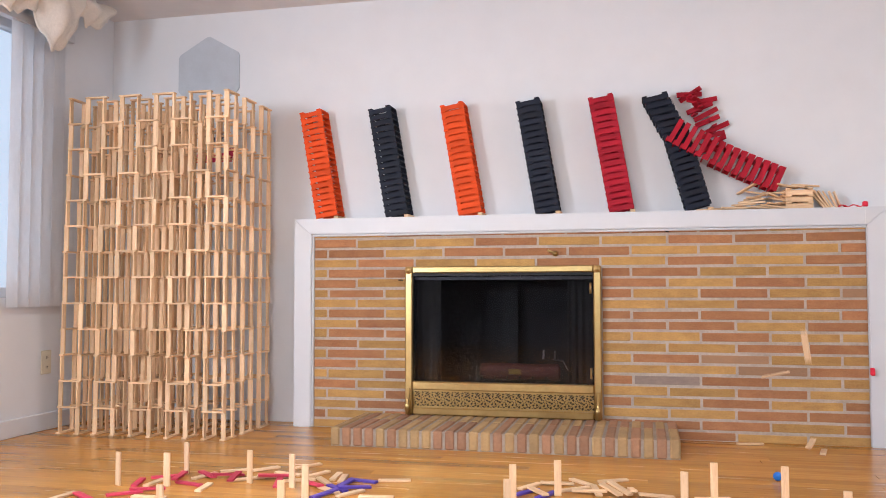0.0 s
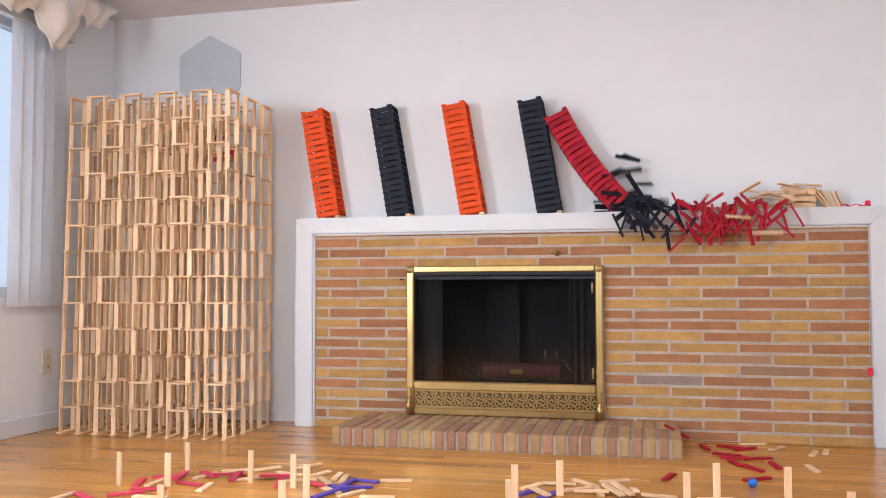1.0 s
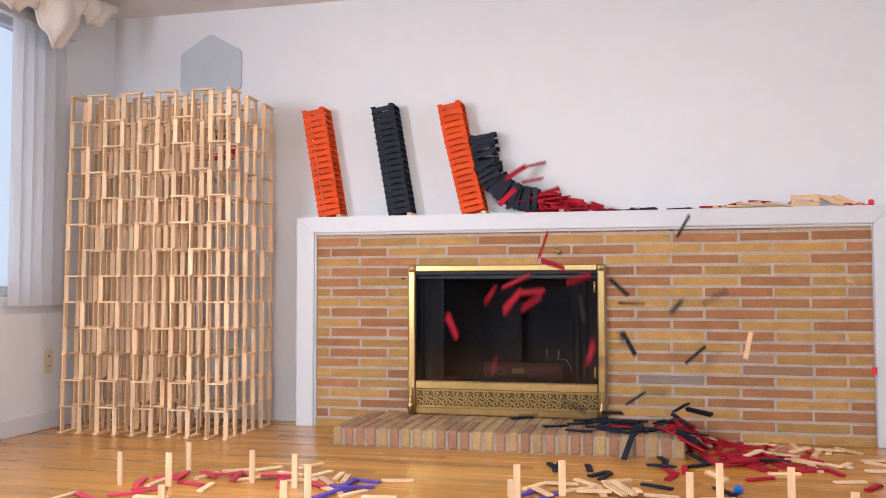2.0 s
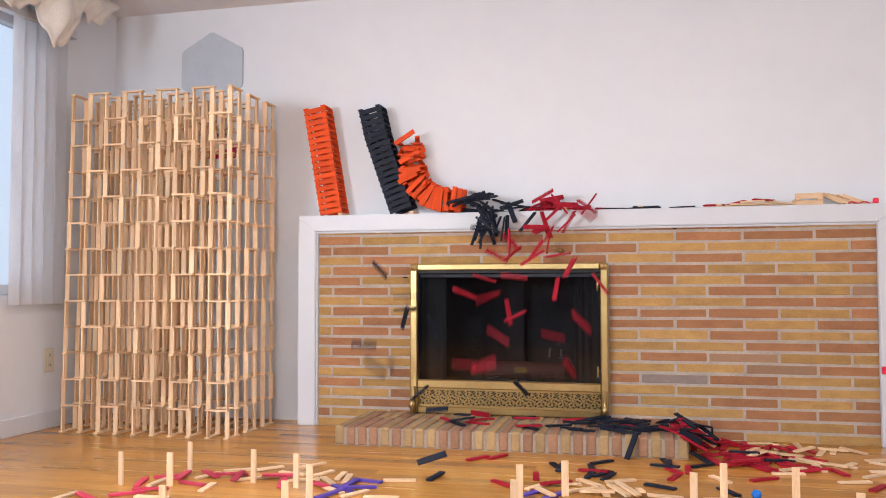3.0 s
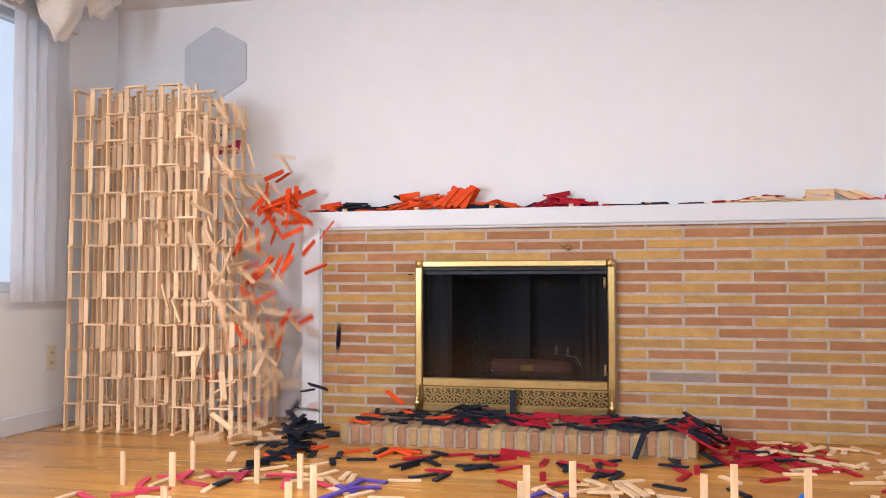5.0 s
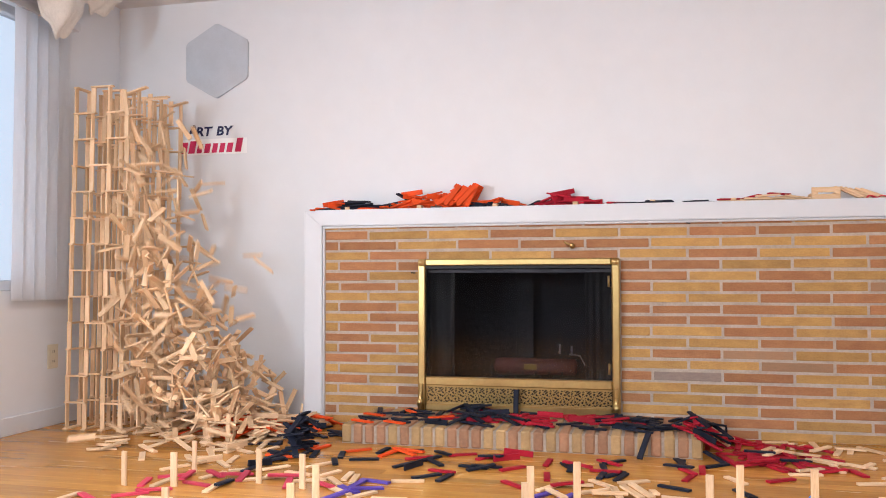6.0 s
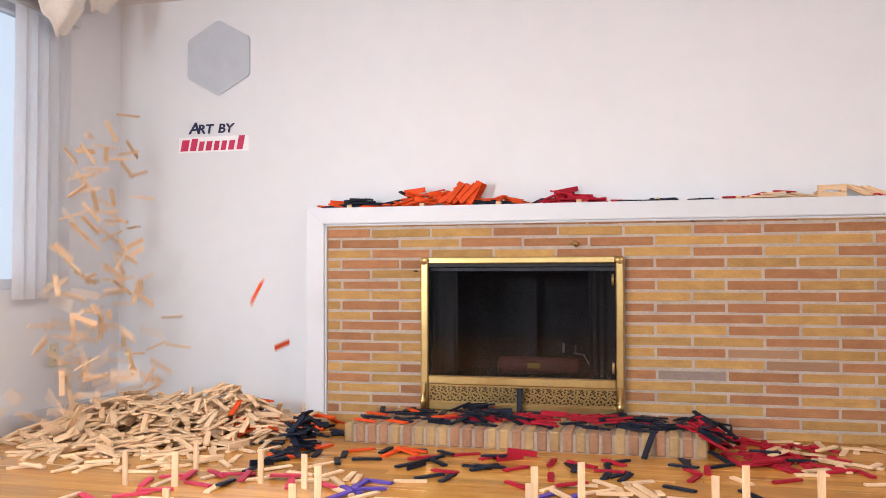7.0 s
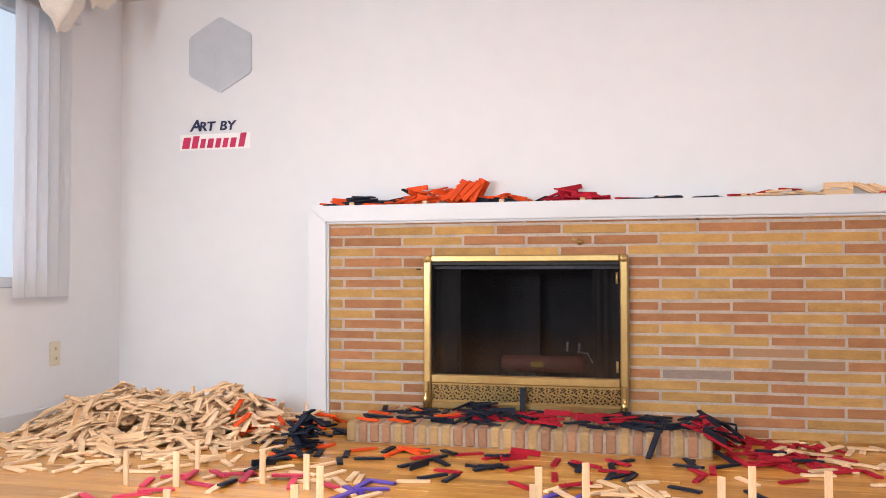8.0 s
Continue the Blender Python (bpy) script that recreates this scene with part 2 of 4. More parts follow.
boxes("window_frame", [(XL - 0.09, XL - 0.03, WY0, WY0 + 0.05, WZ0, WZ1), (XL - 0.09, XL - 0.03, WY1 - 0.05, WY1, WZ0, WZ1), (XL - 0.09, XL - 0.03, WY0 + 0.05, WY1 - 0.05, WZ0, WZ0 + 0.05), (XL - 0.09, XL - 0.03, WY0 + 0.05, WY1 - 0.05, WZ1 - 0.05, WZ1)], M_TRIM, win, bevel=0.004)
pn = boxes("pane", [(XL - 0.062, XL - 0.058, WY0 + 0.05, WY1 - 0.05, WZ0 + 0.05, WZ1 - 0.05)], M_PANE, win)
pn.visible_shadow = False
tagged(boxes("backdrop", [(XL - 1.6, XL - 1.55, -6.5, 1.5, -0.5, 3.2)], M_DAY), "pale overcast daylight outside the window", "backdrop", kind="structure")
for nm, sp in (("baseboard", [(XL, XL + 0.014, YF, YB, 0.0, 0.085)]), ("baseboard", [(TX1 + 0.002, XR, YB - 0.014, YB, 0.0, 0.085)])):
    tagged(boxes(nm, sp, M_TRIM, bevel=0.003), "low white painted baseboard", "baseboard", kind="structure")

# unseen fitting, added only to house the ceiling fill lamp
fitting = empty("added_ceiling_fitting", 0.7, -2.6, ZC, "added round ceiling fitting, unseen, housing a fill lamp", "ceiling lamp")
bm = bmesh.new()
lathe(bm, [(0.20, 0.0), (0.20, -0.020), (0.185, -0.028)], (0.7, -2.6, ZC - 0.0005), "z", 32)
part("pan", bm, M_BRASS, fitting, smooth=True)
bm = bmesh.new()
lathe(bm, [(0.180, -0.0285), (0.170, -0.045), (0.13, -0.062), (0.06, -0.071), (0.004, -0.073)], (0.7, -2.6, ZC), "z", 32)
part("bowl", bm, M_BOWL, fitting, "glowing glass bowl of the added ceiling fitting", smooth=True)
# unseen frame, made up to go round the south fill lamp
south_opening = empty("south_fill_opening", (SX0 + SX1) / 2, YF - 0.06, 1.5, "unseen white frame added round the south fill lamp", "window")
south_opening["kind"] = "structure"
boxes("window_frame", [(SX0, SX0 + 0.05, YF - 0.09, YF - 0.04, SZ0, SZ1), (SX1 - 0.05, SX1, YF - 0.09, YF - 0.04, SZ0, SZ1), (SX0 + 0.05, SX1 - 0.05, YF - 0.09, YF - 0.04, SZ0, SZ0 + 0.05), (SX0 + 0.05, SX1 - 0.05, YF - 0.09, YF - 0.04, SZ1 - 0.05, SZ1)], M_TRIM, south_opening, bevel=0.004)

win3 = empty("window_3", XL - 0.06, (VY0 + VY1) / 2, 1.45, "white framed window farther along the west wall", "window")
win3["kind"] = "structure"
boxes("window_frame", [(XL - 0.09, XL - 0.04, VY0, VY0 + 0.05, VZ0, WZ1), (XL - 0.09, XL - 0.04, VY1 - 0.05, VY1, VZ0, WZ1), (XL - 0.09, XL - 0.04, VY0 + 0.05, VY1 - 0.05, VZ0, VZ0 + 0.05), (XL - 0.09, XL - 0.04, VY0 + 0.05, VY1 - 0.05, WZ1 - 0.05, WZ1)], M_TRIM, win3, bevel=0.004)

# fireplace field: mortar bed with the firebox opening
FX0, FX1, FZ0, FZ1 = 0.598, 1.552, 0.084, 0.808       # brass surround
tagged(boxes("fireplace_wall", [(BX0, FX0 + 0.02, 0.0025, YB - 0.001, 0, BZ), (FX1 - 0.02, BX1, 0.0025, YB - 0.001, 0, BZ), (FX0 + 0.02, FX1 - 0.02, 0.0025, YB - 0.001, FZ1 - 0.02, BZ)], M_MORTAR),
       "fireplace wall of tan and salmon Roman bricks", "fireplace wall", kind="structure")
brick_wall = bpy.data.objects["fireplace_wall"]


def trim_board(name, outline):
    """A surround board with mitred ends: its outline in x and z, with a bevelled face."""
    bm = bmesh.new()
    front = bm.faces.new([bm.verts.new((x, MY, z)) for x, z in outline])
    r = bmesh.ops.extrude_face_region(bm, geom=[front])
    bmesh.ops.translate(bm, verts=[v for v in r["geom"] if isinstance(v, bmesh.types.BMVert)], vec=(0, YB - 0.0005 - MY, 0))
    bmesh.ops.recalc_face_normals(bm, faces=bm.faces)
    bmesh.ops.bevel(bm, geom=bm.edges[:], offset=0.0035, segments=2, affect="EDGES")
    return tagged(part(name, bm, M_TRIM), "white painted wooden fireplace surround board", "trim", kind="structure")


trim_board("trim_west", ((0.0, 0.0), (BX0, 0.0), (BX0, BZ - 0.0005), (0.0, MZ - 0.0005)))
trim_board("trim_east", ((BX1, 0.0), (TX1, 0.0), (TX1, MZ - 0.0005), (BX1, BZ - 0.0005)))
trim_board("mantel_shelf", ((BX0, BZ), (BX1, BZ), (TX1, MZ), (0.0, MZ)))
tagged(boxes("trim_bead", [(BX0 + 0.0005, BX1 - 0.0005, -0.012, 0.003, BZ - 0.012, BZ - 0.0008)], M_TRIM, bevel=0.003), "narrow white bead under the mantel", "trim", kind="structure")
tagged(boxes("trim_bead", [(BX0 + 0.0005, BX0 + 0.010, -0.012, 0.003, 0.0, BZ - 0.013)], M_TRIM, bevel=0.003), "narrow white bead beside the bricks", "trim", kind="structure")

# ---- brass fireplace screen with glass doors ----
fire = empty("fireplace_insert", (FX0 + FX1) / 2, -0.02, FZ0, "polished brass fireplace surround with dark glass doors", "fireplace")
boxes("firebox", [(FX0 + 0.02, FX1 - 0.02, 0.40, 0.42, 0.0, 0.80), (FX0 + 0.02, FX0 + 0.04, 0.0, 0.40, 0.0, 0.80), (FX1 - 0.04, FX1 - 0.02, 0.0, 0.40, 0.0, 0.80), (FX0 + 0.041, FX1 - 0.041, 0.0, 0.399, 0.775, 0.80), (FX0 + 0.041, FX1 - 0.041, 0.0, 0.399, 0.05, 0.088)], M_SOOT, fire, "sooty black firebox")
GY = -0.046
for nm, sp in (("jamb", (FX0, FX0 + 0.036, GY, -0.001, FZ0, FZ1)), ("jamb", (FX1 - 0.036, FX1, GY, -0.001, FZ0, FZ1)), ("head_rail", (FX0 + 0.0365, FX1 - 0.0365, GY + 0.002, -0.001, FZ1 - 0.032, FZ1)), ("mid_rail", (FX0 + 0.0365, FX1 - 0.0365, GY + 0.002, -0.004, 0.204, 0.246)), ("base_rail", (FX0 + 0.0365, FX1 - 0.0365, GY + 0.002, -0.004, FZ0, FZ0 + 0.034))):
    boxes(nm, [sp], M_BRASS, fire, bevel=0.005)
boxes("grille_backing", [(FX0 + 0.037, FX1 - 0.037, -0.016, -0.012, FZ0 + 0.0345, 0.2035)], M_BRASSD, fire, "dark brass behind the pierced grille")
gx0, gx1, gz0, gz1 = FX0 + 0.037, FX1 - 0.037, 0.1185, 0.2035
boxes("grille_border", [(gx0, gx1, -0.034, -0.020, gz0, gz0 + 0.005), (gx0, gx1, -0.034, -0.020, gz1 - 0.006, gz1)], M_BRASS, fire)


def pierced_sheet():
    """A brass sheet cut through with rosettes and leaf scrolls."""
    bm = bmesh.new()
    cell = 0.0018
    nx, nz = int((gx1 - gx0) / cell), int((gz1 - gz0 - 0.011) / cell)
    z0 = gz0 + 0.005
    vs = {}

    def corner(i, j):
        if (i, j) not in vs:
            vs[i, j] = bm.verts.new((gx0 + i * cell, -0.030, z0 + j * cell))
        return vs[i, j]

    for i in range(nx):
        for j in range(nz):
            x, z = (i + 0.5) * cell, (j + 0.5) * cell
            n = round(x / 0.050)
            dx, dz = x - n * 0.050, z - 0.037
            r, a = math.hypot(dx, dz), math.atan2(dz, dx)
            hole = (0.006 < r < 0.0115 and math.sin(6 * a) > -0.1) or (0.0145 < r < 0.025 and math.sin(7 * a + 110 * r) > 0.05) or (r > 0.0275 and math.sin(x * 251 + 2 * math.sin(z * 150)) * math.sin(z * 260 + 1.5 * math.sin(x * 126)) > 0.06)
            if j in (0, nz - 1) or not hole:
                bm.faces.new((corner(i, j), corner(i + 1, j), corner(i + 1, j + 1), corner(i, j + 1)))
    r = bmesh.ops.extrude_face_region(bm, geom=bm.faces[:])
    bmesh.ops.translate(bm, verts=[v for v in r["geom"] if isinstance(v, bmesh.types.BMVert)], vec=(0, 0.003, 0))
    bmesh.ops.recalc_face_normals(bm, faces=bm.faces)
    return bm


part("grille", pierced_sheet(), M_BRASS, fire, "pierced brass grille with leaf scrolls")
for x in (FX0 + 0.018, FX1 - 0.018):
    bm = bmesh.new()
    lathe(bm, [(0.001, 0.010), (0.006, 0.010), (0.008, 0.006), (0.013, 0.007), (0.017, 0.003), (0.018, 0.0)], (x, GY - 0.0005, FZ1 - 0.018), "y")
    part("rosette", bm, M_BRASS, fire, smooth=True)
    bm = bmesh.new()
    lathe(bm, [(0.004, 0), (0.012, 0.003), (0.010, 0.016), (0.015, 0.028), (0.017, 0.042), (0.013, 0.055), (0.006, 0.062), (0.009, 0.072), (0.004, 0.082)], (x, GY - 0.022, FZ0 + 0.002), "z")
    part("finial", bm, M_BRASS, fire, smooth=True)
    boxes("finial_bracket", [(x - 0.009, x + 0.009, GY - 0.012, GY - 0.001, FZ0 + 0.07, FZ0 + 0.13)], M_BRASS, fire, bevel=0.003)
gl0, gl1 = FX0 + 0.037, FX1 - 0.037
glm = (gl0 + gl1) / 2
for a, b in ((gl0, glm - 0.0004), (glm + 0.0004, gl1)):
    door = boxes("glass_door", [(a, b, -0.030, -0.024, 0.2465, FZ1 - 0.0325)], M_GLASS, fire, "dark smoked glass door")
    door.visible_shadow = False
boxes("door_edge", [(gl0, gl1, -0.034, -0.022, FZ1 - 0.046, FZ1 - 0.033)], M_IRON, fire)
for z in (0.70, 0.30):
    bm = bmesh.new()
    tube(bm, [(gl1 - 0.012, -0.040, z - 0.025), (gl1 - 0.012, -0.044, z), (gl1 - 0.012, -0.040, z + 0.025)], 0.005)
    part("door_handle", bm, M_BRASS, door, "small brass pull handle", smooth=True)


def mesh_curtain(x0, x1):
    """A pleated chain-mesh spark curtain behind the glass."""
    bm = bmesh.new()
    n = int((x1 - x0) / 0.004)
    cols = []
    for i in range(n + 1):
        x = x0 + (x1 - x0) * i / n
        y = 0.032 + 0.008 * math.sin(x * 140 + 2.2 * math.sin(x * 31)) + 0.006 * math.sin(x * 57)
        cols.append([bm.verts.new((x, y, z)) for z in (0.125, 0.765)])
    for p, q in zip(cols, cols[1:]):
        bm.faces.new((p[0], q[0], q[1], p[1]))
    ob = part("spark_curtain", bm, M_MESH, fire, "pleated dark chain-mesh spark curtain", smooth=True)
    ob.modifiers.new("thick", "SOLIDIFY").thickness = 0.002


mesh_curtain(gl0 + 0.004, gl0 + 0.13)
mesh_curtain(gl1 - 0.125, gl1 - 0.004)
# grate and log inside, assumed for a dim red shape behind the glass
logs = empty("fire_log", 1.09, 0.15, 0.10, "reddish log with a yellow band on an iron grate, assumed for a dim red shape", "fire log")
bm = bmesh.new()
lathe(bm, [(0.026, -0.20), (0.040, -0.19), (0.042, -0.06), (0.038, 0.05), (0.041, 0.19), (0.026, 0.20)], (0, 0, 0), "z", 12)
bmesh.ops.rotate(bm, verts=bm.verts, cent=(0, 0, 0), matrix=Matrix.Rotation(radians(90), 3, "Y"))
bmesh.ops.translate(bm, verts=bm.verts, vec=(1.14, 0.15, 0.285))
part("log", bm, M_LOG, logs, smooth=True)
boxes("paper_band", [(1.09, 1.15, 0.103, 0.107, 0.275, 0.300)], M_YELLOW, logs)
for k in range(7):
    bm = bmesh.new()
    x = 0.90 + k * 0.063
    tube(bm, [(x, 0.06, 0.27), (x, 0.07, 0.22), (x, 0.24, 0.22), (x, 0.25, 0.30)], 0.006, 6)
    part("grate_bar", bm, M_IRON, logs)
bm = bmesh.new()
for y in (0.09, 0.22):
    tube(bm, [(0.88, y, 0.086), (0.89, y, 0.214), (1.29, y, 0.214), (1.30, y, 0.086)], 0.007, 6)
part("grate_frame", bm, M_IRON, logs)

boxes("curtain_rod", [(gl0 + 0.003, gl1 - 0.003, 0.004, 0.012, 0.742, 0.758)], M_DOOR, fire, "brown-grey curtain rod behind the glass")
# strip added deep inside, standing in for the faint grey band at the door seam
boxes("door_stile", [(glm - 0.05, glm + 0.03, 0.33, 0.336, 0.0885, 0.741)], M_STILE, fire, "dim grey strip set deep in the firebox, standing in for the seam band")
tongs = empty("fire_tongs", 1.36, 0.10, 0.33, "bright steel fire tongs lying on the grate", "fire tongs")
bm = bmesh.new()
tube(bm, [(1.31, 0.095, 0.352), (1.36, 0.085, 0.347), (1.385, 0.080, 0.302)], 0.0045, 6)
part("arm", bm, M_STEEL, tongs, smooth=True)
for x, h in ((1.262, 0.045), (1.318, 0.04)):
    bm = bmesh.new()
    tube(bm, [(x, 0.11, 0.352), (x + 0.002, 0.11, 0.352 + h)], 0.0055, 6)
    part("grip", bm, M_STEEL, tongs, smooth=True)

knob = empty("damper_handle", 1.335, 0.0, 0.868, "small brass damper handle in the brickwork", "damper handle")
bm = bmesh.new()
lathe(bm, [(0.014, -0.002), (0.013, 0.006), (0.006, 0.009), (0.005, 0.03), (0.009, 0.034), (0.010, 0.042), (0.004, 0.047)], (1.335, 0.001, 0.866), "y", 12)
part("stem", bm, M_BRASS, knob, smooth=True)
bm = bmesh.new()
tube(bm, [(1.338, -0.038, 0.868), (1.318, -0.040, 0.874), (1.302, -0.041, 0.882)], 0.0055)
part("lever", bm, M_BRASS, knob, smooth=True)

for x, z in ((0.572, 0.742), (1.865, 0.962)):
    bm = bmesh.new()
    tube(bm, [(x, 0.004, z), (x - 0.004, -0.014, z), (x - 0.016, -0.020, z + 0.001)], 0.0032, 6)
    tagged(part("nail", bm, M_IRON), "bent dark iron nail driven into the brickwork", "nail", "nails in the brickwork")

# ---- wall things ----
hexa = empty("acoustic_panel", -0.568, YB - 0.006, 1.888, "pale grey felt hexagon panel on the white wall", "wall panel")
bm = bmesh.new()
R = 0.200
pts = []
for k in range(6):
    a = radians(90 + 60 * k)
    for d in (-0.05, 0.05):
        pts.append((R * math.cos(a + d) * 1.025, R * math.sin(a + d)))
f = bm.faces.new([bm.verts.new((-0.568 + x, YB - 0.001, 1.888 + z)) for x, z in pts])
r = bmesh.ops.extrude_face_region(bm, geom=[f])
bmesh.ops.translate(bm, verts=[v for v in r["geom"] if isinstance(v, bmesh.types.BMVert)], vec=(0, -0.010, 0))
bmesh.ops.recalc_face_normals(bm, faces=bm.faces)
part("felt", bm, M_HEX, hexa)

sign = empty("wall_sign", -0.58, YB - 0.002, 1.46, "white vinyl sticker with navy and magenta lettering", "sign")
boxes("backing", [(-0.805, -0.392, YB - 0.0025, YB - 0.0005, 1.384, 1.468)], M_STICKER, sign)


def words(text, x, z, size, mat, parent):
    cu = bpy.data.curves.new("lettering", "FONT")
    cu.body, cu.size, cu.extrude, cu.align_x, cu.shear, cu.offset = text, size, 0.001, "CENTER", 0.15, 0.0018
    cu.materials.append(mat)
    ob = new("lettering", cu)
    ob.parent = parent
    ob.matrix_parent_inverse = Matrix.Translation(-parent.location)
    ob.matrix_basis = Matrix.Translation((x, YB - 0.004, z)) @ Matrix.Rotation(radians(90), 4, "X") @ Matrix.Diagonal((1.12, 1, 1, 1))
    return ob


words("A", -0.712, 1.486, 0.086, M_NAVY, sign)
words("RT", -0.648, 1.486, 0.068, M_NAVY, sign)
words("BY", -0.528, 1.486, 0.068, M_NAVY, sign)
# the handle below them, as slanted strokes
for x, w, h in ((-0.793, 0.043, 0.060), (-0.737, 0.036, 0.066), (-0.687, 0.028, 0.050), (-0.644, 0.032, 0.050), (-0.597, 0.028, 0.050), (-0.554, 0.028, 0.050), (-0.511, 0.032, 0.050), (-0.461, 0.034, 0.074)):
    bm = bmesh.new()
    box(bm, x, x + w, YB - 0.0055, YB - 0.0026, 1.393, 1.393 + h)
    for v in bm.verts:
        v.co.x += 0.2 * (v.co.z - 1.393)
    part("bar", bm, M_MAGENTA, sign)

outlet = empty("wall_outlet", XL, -0.395, 0.327, "ivory plastic wall outlet plate", "outlet")
boxes("plate", [(XL + 0.0005, XL + 0.007, -0.432, -0.358, 0.277, 0.395)], M_OUTLET, outlet, bevel=0.003)
for z in (0.312, 0.360):
    boxes("socket", [(XL + 0.0072, XL + 0.0095, -0.409, -0.381, z - 0.015, z + 0.015)], M_OUTLET, outlet, bevel=0.001)
    boxes("slot", [(XL + 0.0096, XL + 0.0102, -0.402, -0.399, z - 0.006, z + 0.006), (XL + 0.0096, XL + 0.0102, -0.391, -0.388, z - 0.006, z + 0.006)], M_SLOT, outlet)

# vertical blinds drawn to the corner end of the window
blind = empty("vertical_blind", XL + 0.05, -1.4, 0.62, "cream fabric vertical blind drawn beside the window", "blind")
boxes("head_rail", [(XL + 0.025, XL + 0.065, -2.85, -0.30, 1.97, 2.01)], M_TRIM, blind)


def vane(y, turn):
    bm = bmesh.new()
    n = 6
    rows = []
    for z in (0.615, 0.63, 1.97):
        w = 0.089 if z > 0.62 else 0.083
        rows.append([bm.verts.new((0.0025 * (1 - (2 * k / n - 1) ** 2), w * (k / n - 0.5), z)) for k in range(n + 1)])
    for a, b in zip(rows, rows[1:]):
        for k in range(n):
            bm.faces.new((a[k], a[k + 1], b[k + 1], b[k]))
    r = bmesh.ops.extrude_face_region(bm, geom=bm.faces[:])
    bmesh.ops.translate(bm, verts=[v for v in r["geom"] if isinstance(v, bmesh.types.BMVert)], vec=(0.0012, 0, 0))
    bmesh.ops.recalc_face_normals(bm, faces=bm.faces)
    bmesh.ops.rotate(bm, verts=bm.verts, cent=(0, 0, 0), matrix=Matrix.Rotation(radians(turn), 3, "Z"))
    bmesh.ops.translate(bm, verts=bm.verts, vec=(XL + 0.045, y, 0))
    part("vane", bm, M_BLIND, blind)


for k in range(5):
    vane(-0.39 - 0.075 * k, 4)
for k in range(13):
    vane(-0.87 - 0.14 * k, 75)

swag = empty("window_swag", XL + 0.08, -0.4, 2.0, "cream lace swag draped over the window head", "valance")


def drape(name, y0, y1, ztop, drop, bulge, folds, ph, tail=0.0):
    """Hanging cloth with soft folds and a scalloped hem."""
    bm = bmesh.new()
    nu, nv = 40, 14
    grid = []
    for i in range(nu + 1):
        u = i / nu
        row = []
        for j in range(nv + 1):
            v = j / nv
            hem = drop * (1 - (2 * u - 1) ** 2 * 0.75) + tail * u
            x = XL + 0.15 + bulge * math.sin(math.pi * min(1, v * 1.1)) * (0.6 + 0.4 * math.sin(math.pi * u)) + 0.014 * math.sin(folds * u * math.tau + ph + 2.5 * v)
            row.append(bm.verts.new((x, y0 + (y1 - y0) * u + 0.012 * math.sin(9 * v + 5 * u), ztop - v * hem + 0.012 * math.sin(folds * 2 * u * math.tau) * v)))
        grid.append(row)
    for a, b in zip(grid, grid[1:]):
        for j in range(nv):
            bm.faces.new((a[j], b[j], b[j + 1], a[j + 1]))
    ob = part(name, bm, M_LACE, swag, smooth=True)
    s = ob.modifiers.new("cloth", "SOLIDIFY")
    s.thickness = 0.006
    return ob


drape("swag", -1.31, -0.56, 2.19, 0.24, 0.05, 5, 0.2)
drape("swag", -2.10, -1.22, 2.19, 0.24, 0.05, 5, 1.4)
drape("tail", -0.74, -0.40, 2.19, 0.34, 0.06, 2, 0.8)
drape("bow", -0.46, -0.14, 2.20, 0.15, 0.05, 2, 2.0)

# ---- planks ----
PL, PW, PT = 0.1176, 0.0235, 0.0078     # toy plank: length, width, thickness


def plank_mesh(name, mat):
    bm = bmesh.new()
    box(bm, -PL / 2, PL / 2, -PW / 2, PW / 2, -PT / 2, PT / 2, 0.0009)
    return mesh_of(name, bm, mat)


PM = {c: plank_mesh("plank", m) for c, m in (("n", M_WOOD), ("r", M_RED), ("b", M_BLACK), ("o", M_ORANGE), ("p", M_PURPLE), ("k", M_PINK))}
COLOUR = {"n": "natural maple", "r": "red dyed", "b": "navy-black dyed", "o": "orange dyed", "p": "purple dyed", "k": "paler red"}
UPX = Matrix.Rotation(radians(90), 4, "Y")                       # stands on end, broad face to the east
UPY = Matrix.Rotation(radians(90), 4, "Z") @ UPX                 # stands on end, broad face to the south
ALONGY = Matrix.Rotation(radians(90), 4, "Z")
ONEDGE = Matrix.Rotation(radians(90), 4, "X")
rng = random.Random(7)


def plank(c, m, parent=None):
    ob = new("plank", PM[c])
    if parent:
        ob.parent = parent
        m = Matrix.Translation(-parent.location) @ m
    ob.matrix_basis = m
    return ob


def loose(c, m, label=""):
    return tagged(plank(c, m), label or COLOUR[c] + " wooden plank lying loose", "plank", "loose planks")


# plank tower in the corner
TWX0, TWY0, NX, NY, NZ = -1.0, 0.0, 10, 6, 13
PITX, PITY, STO = 0.0945, 0.0925, PL + PT
tower = empty("plank_tower", -0.57, -0.25, 0, "tall openwork tower of natural maple planks", "plank tower")
TOWER = []                                                       # (object, pose, u, z)


def tower_x(i, z):
    return TWX0 + i * PITX + (1 - i / (NX - 1)) * (0.022 * z - 0.018)


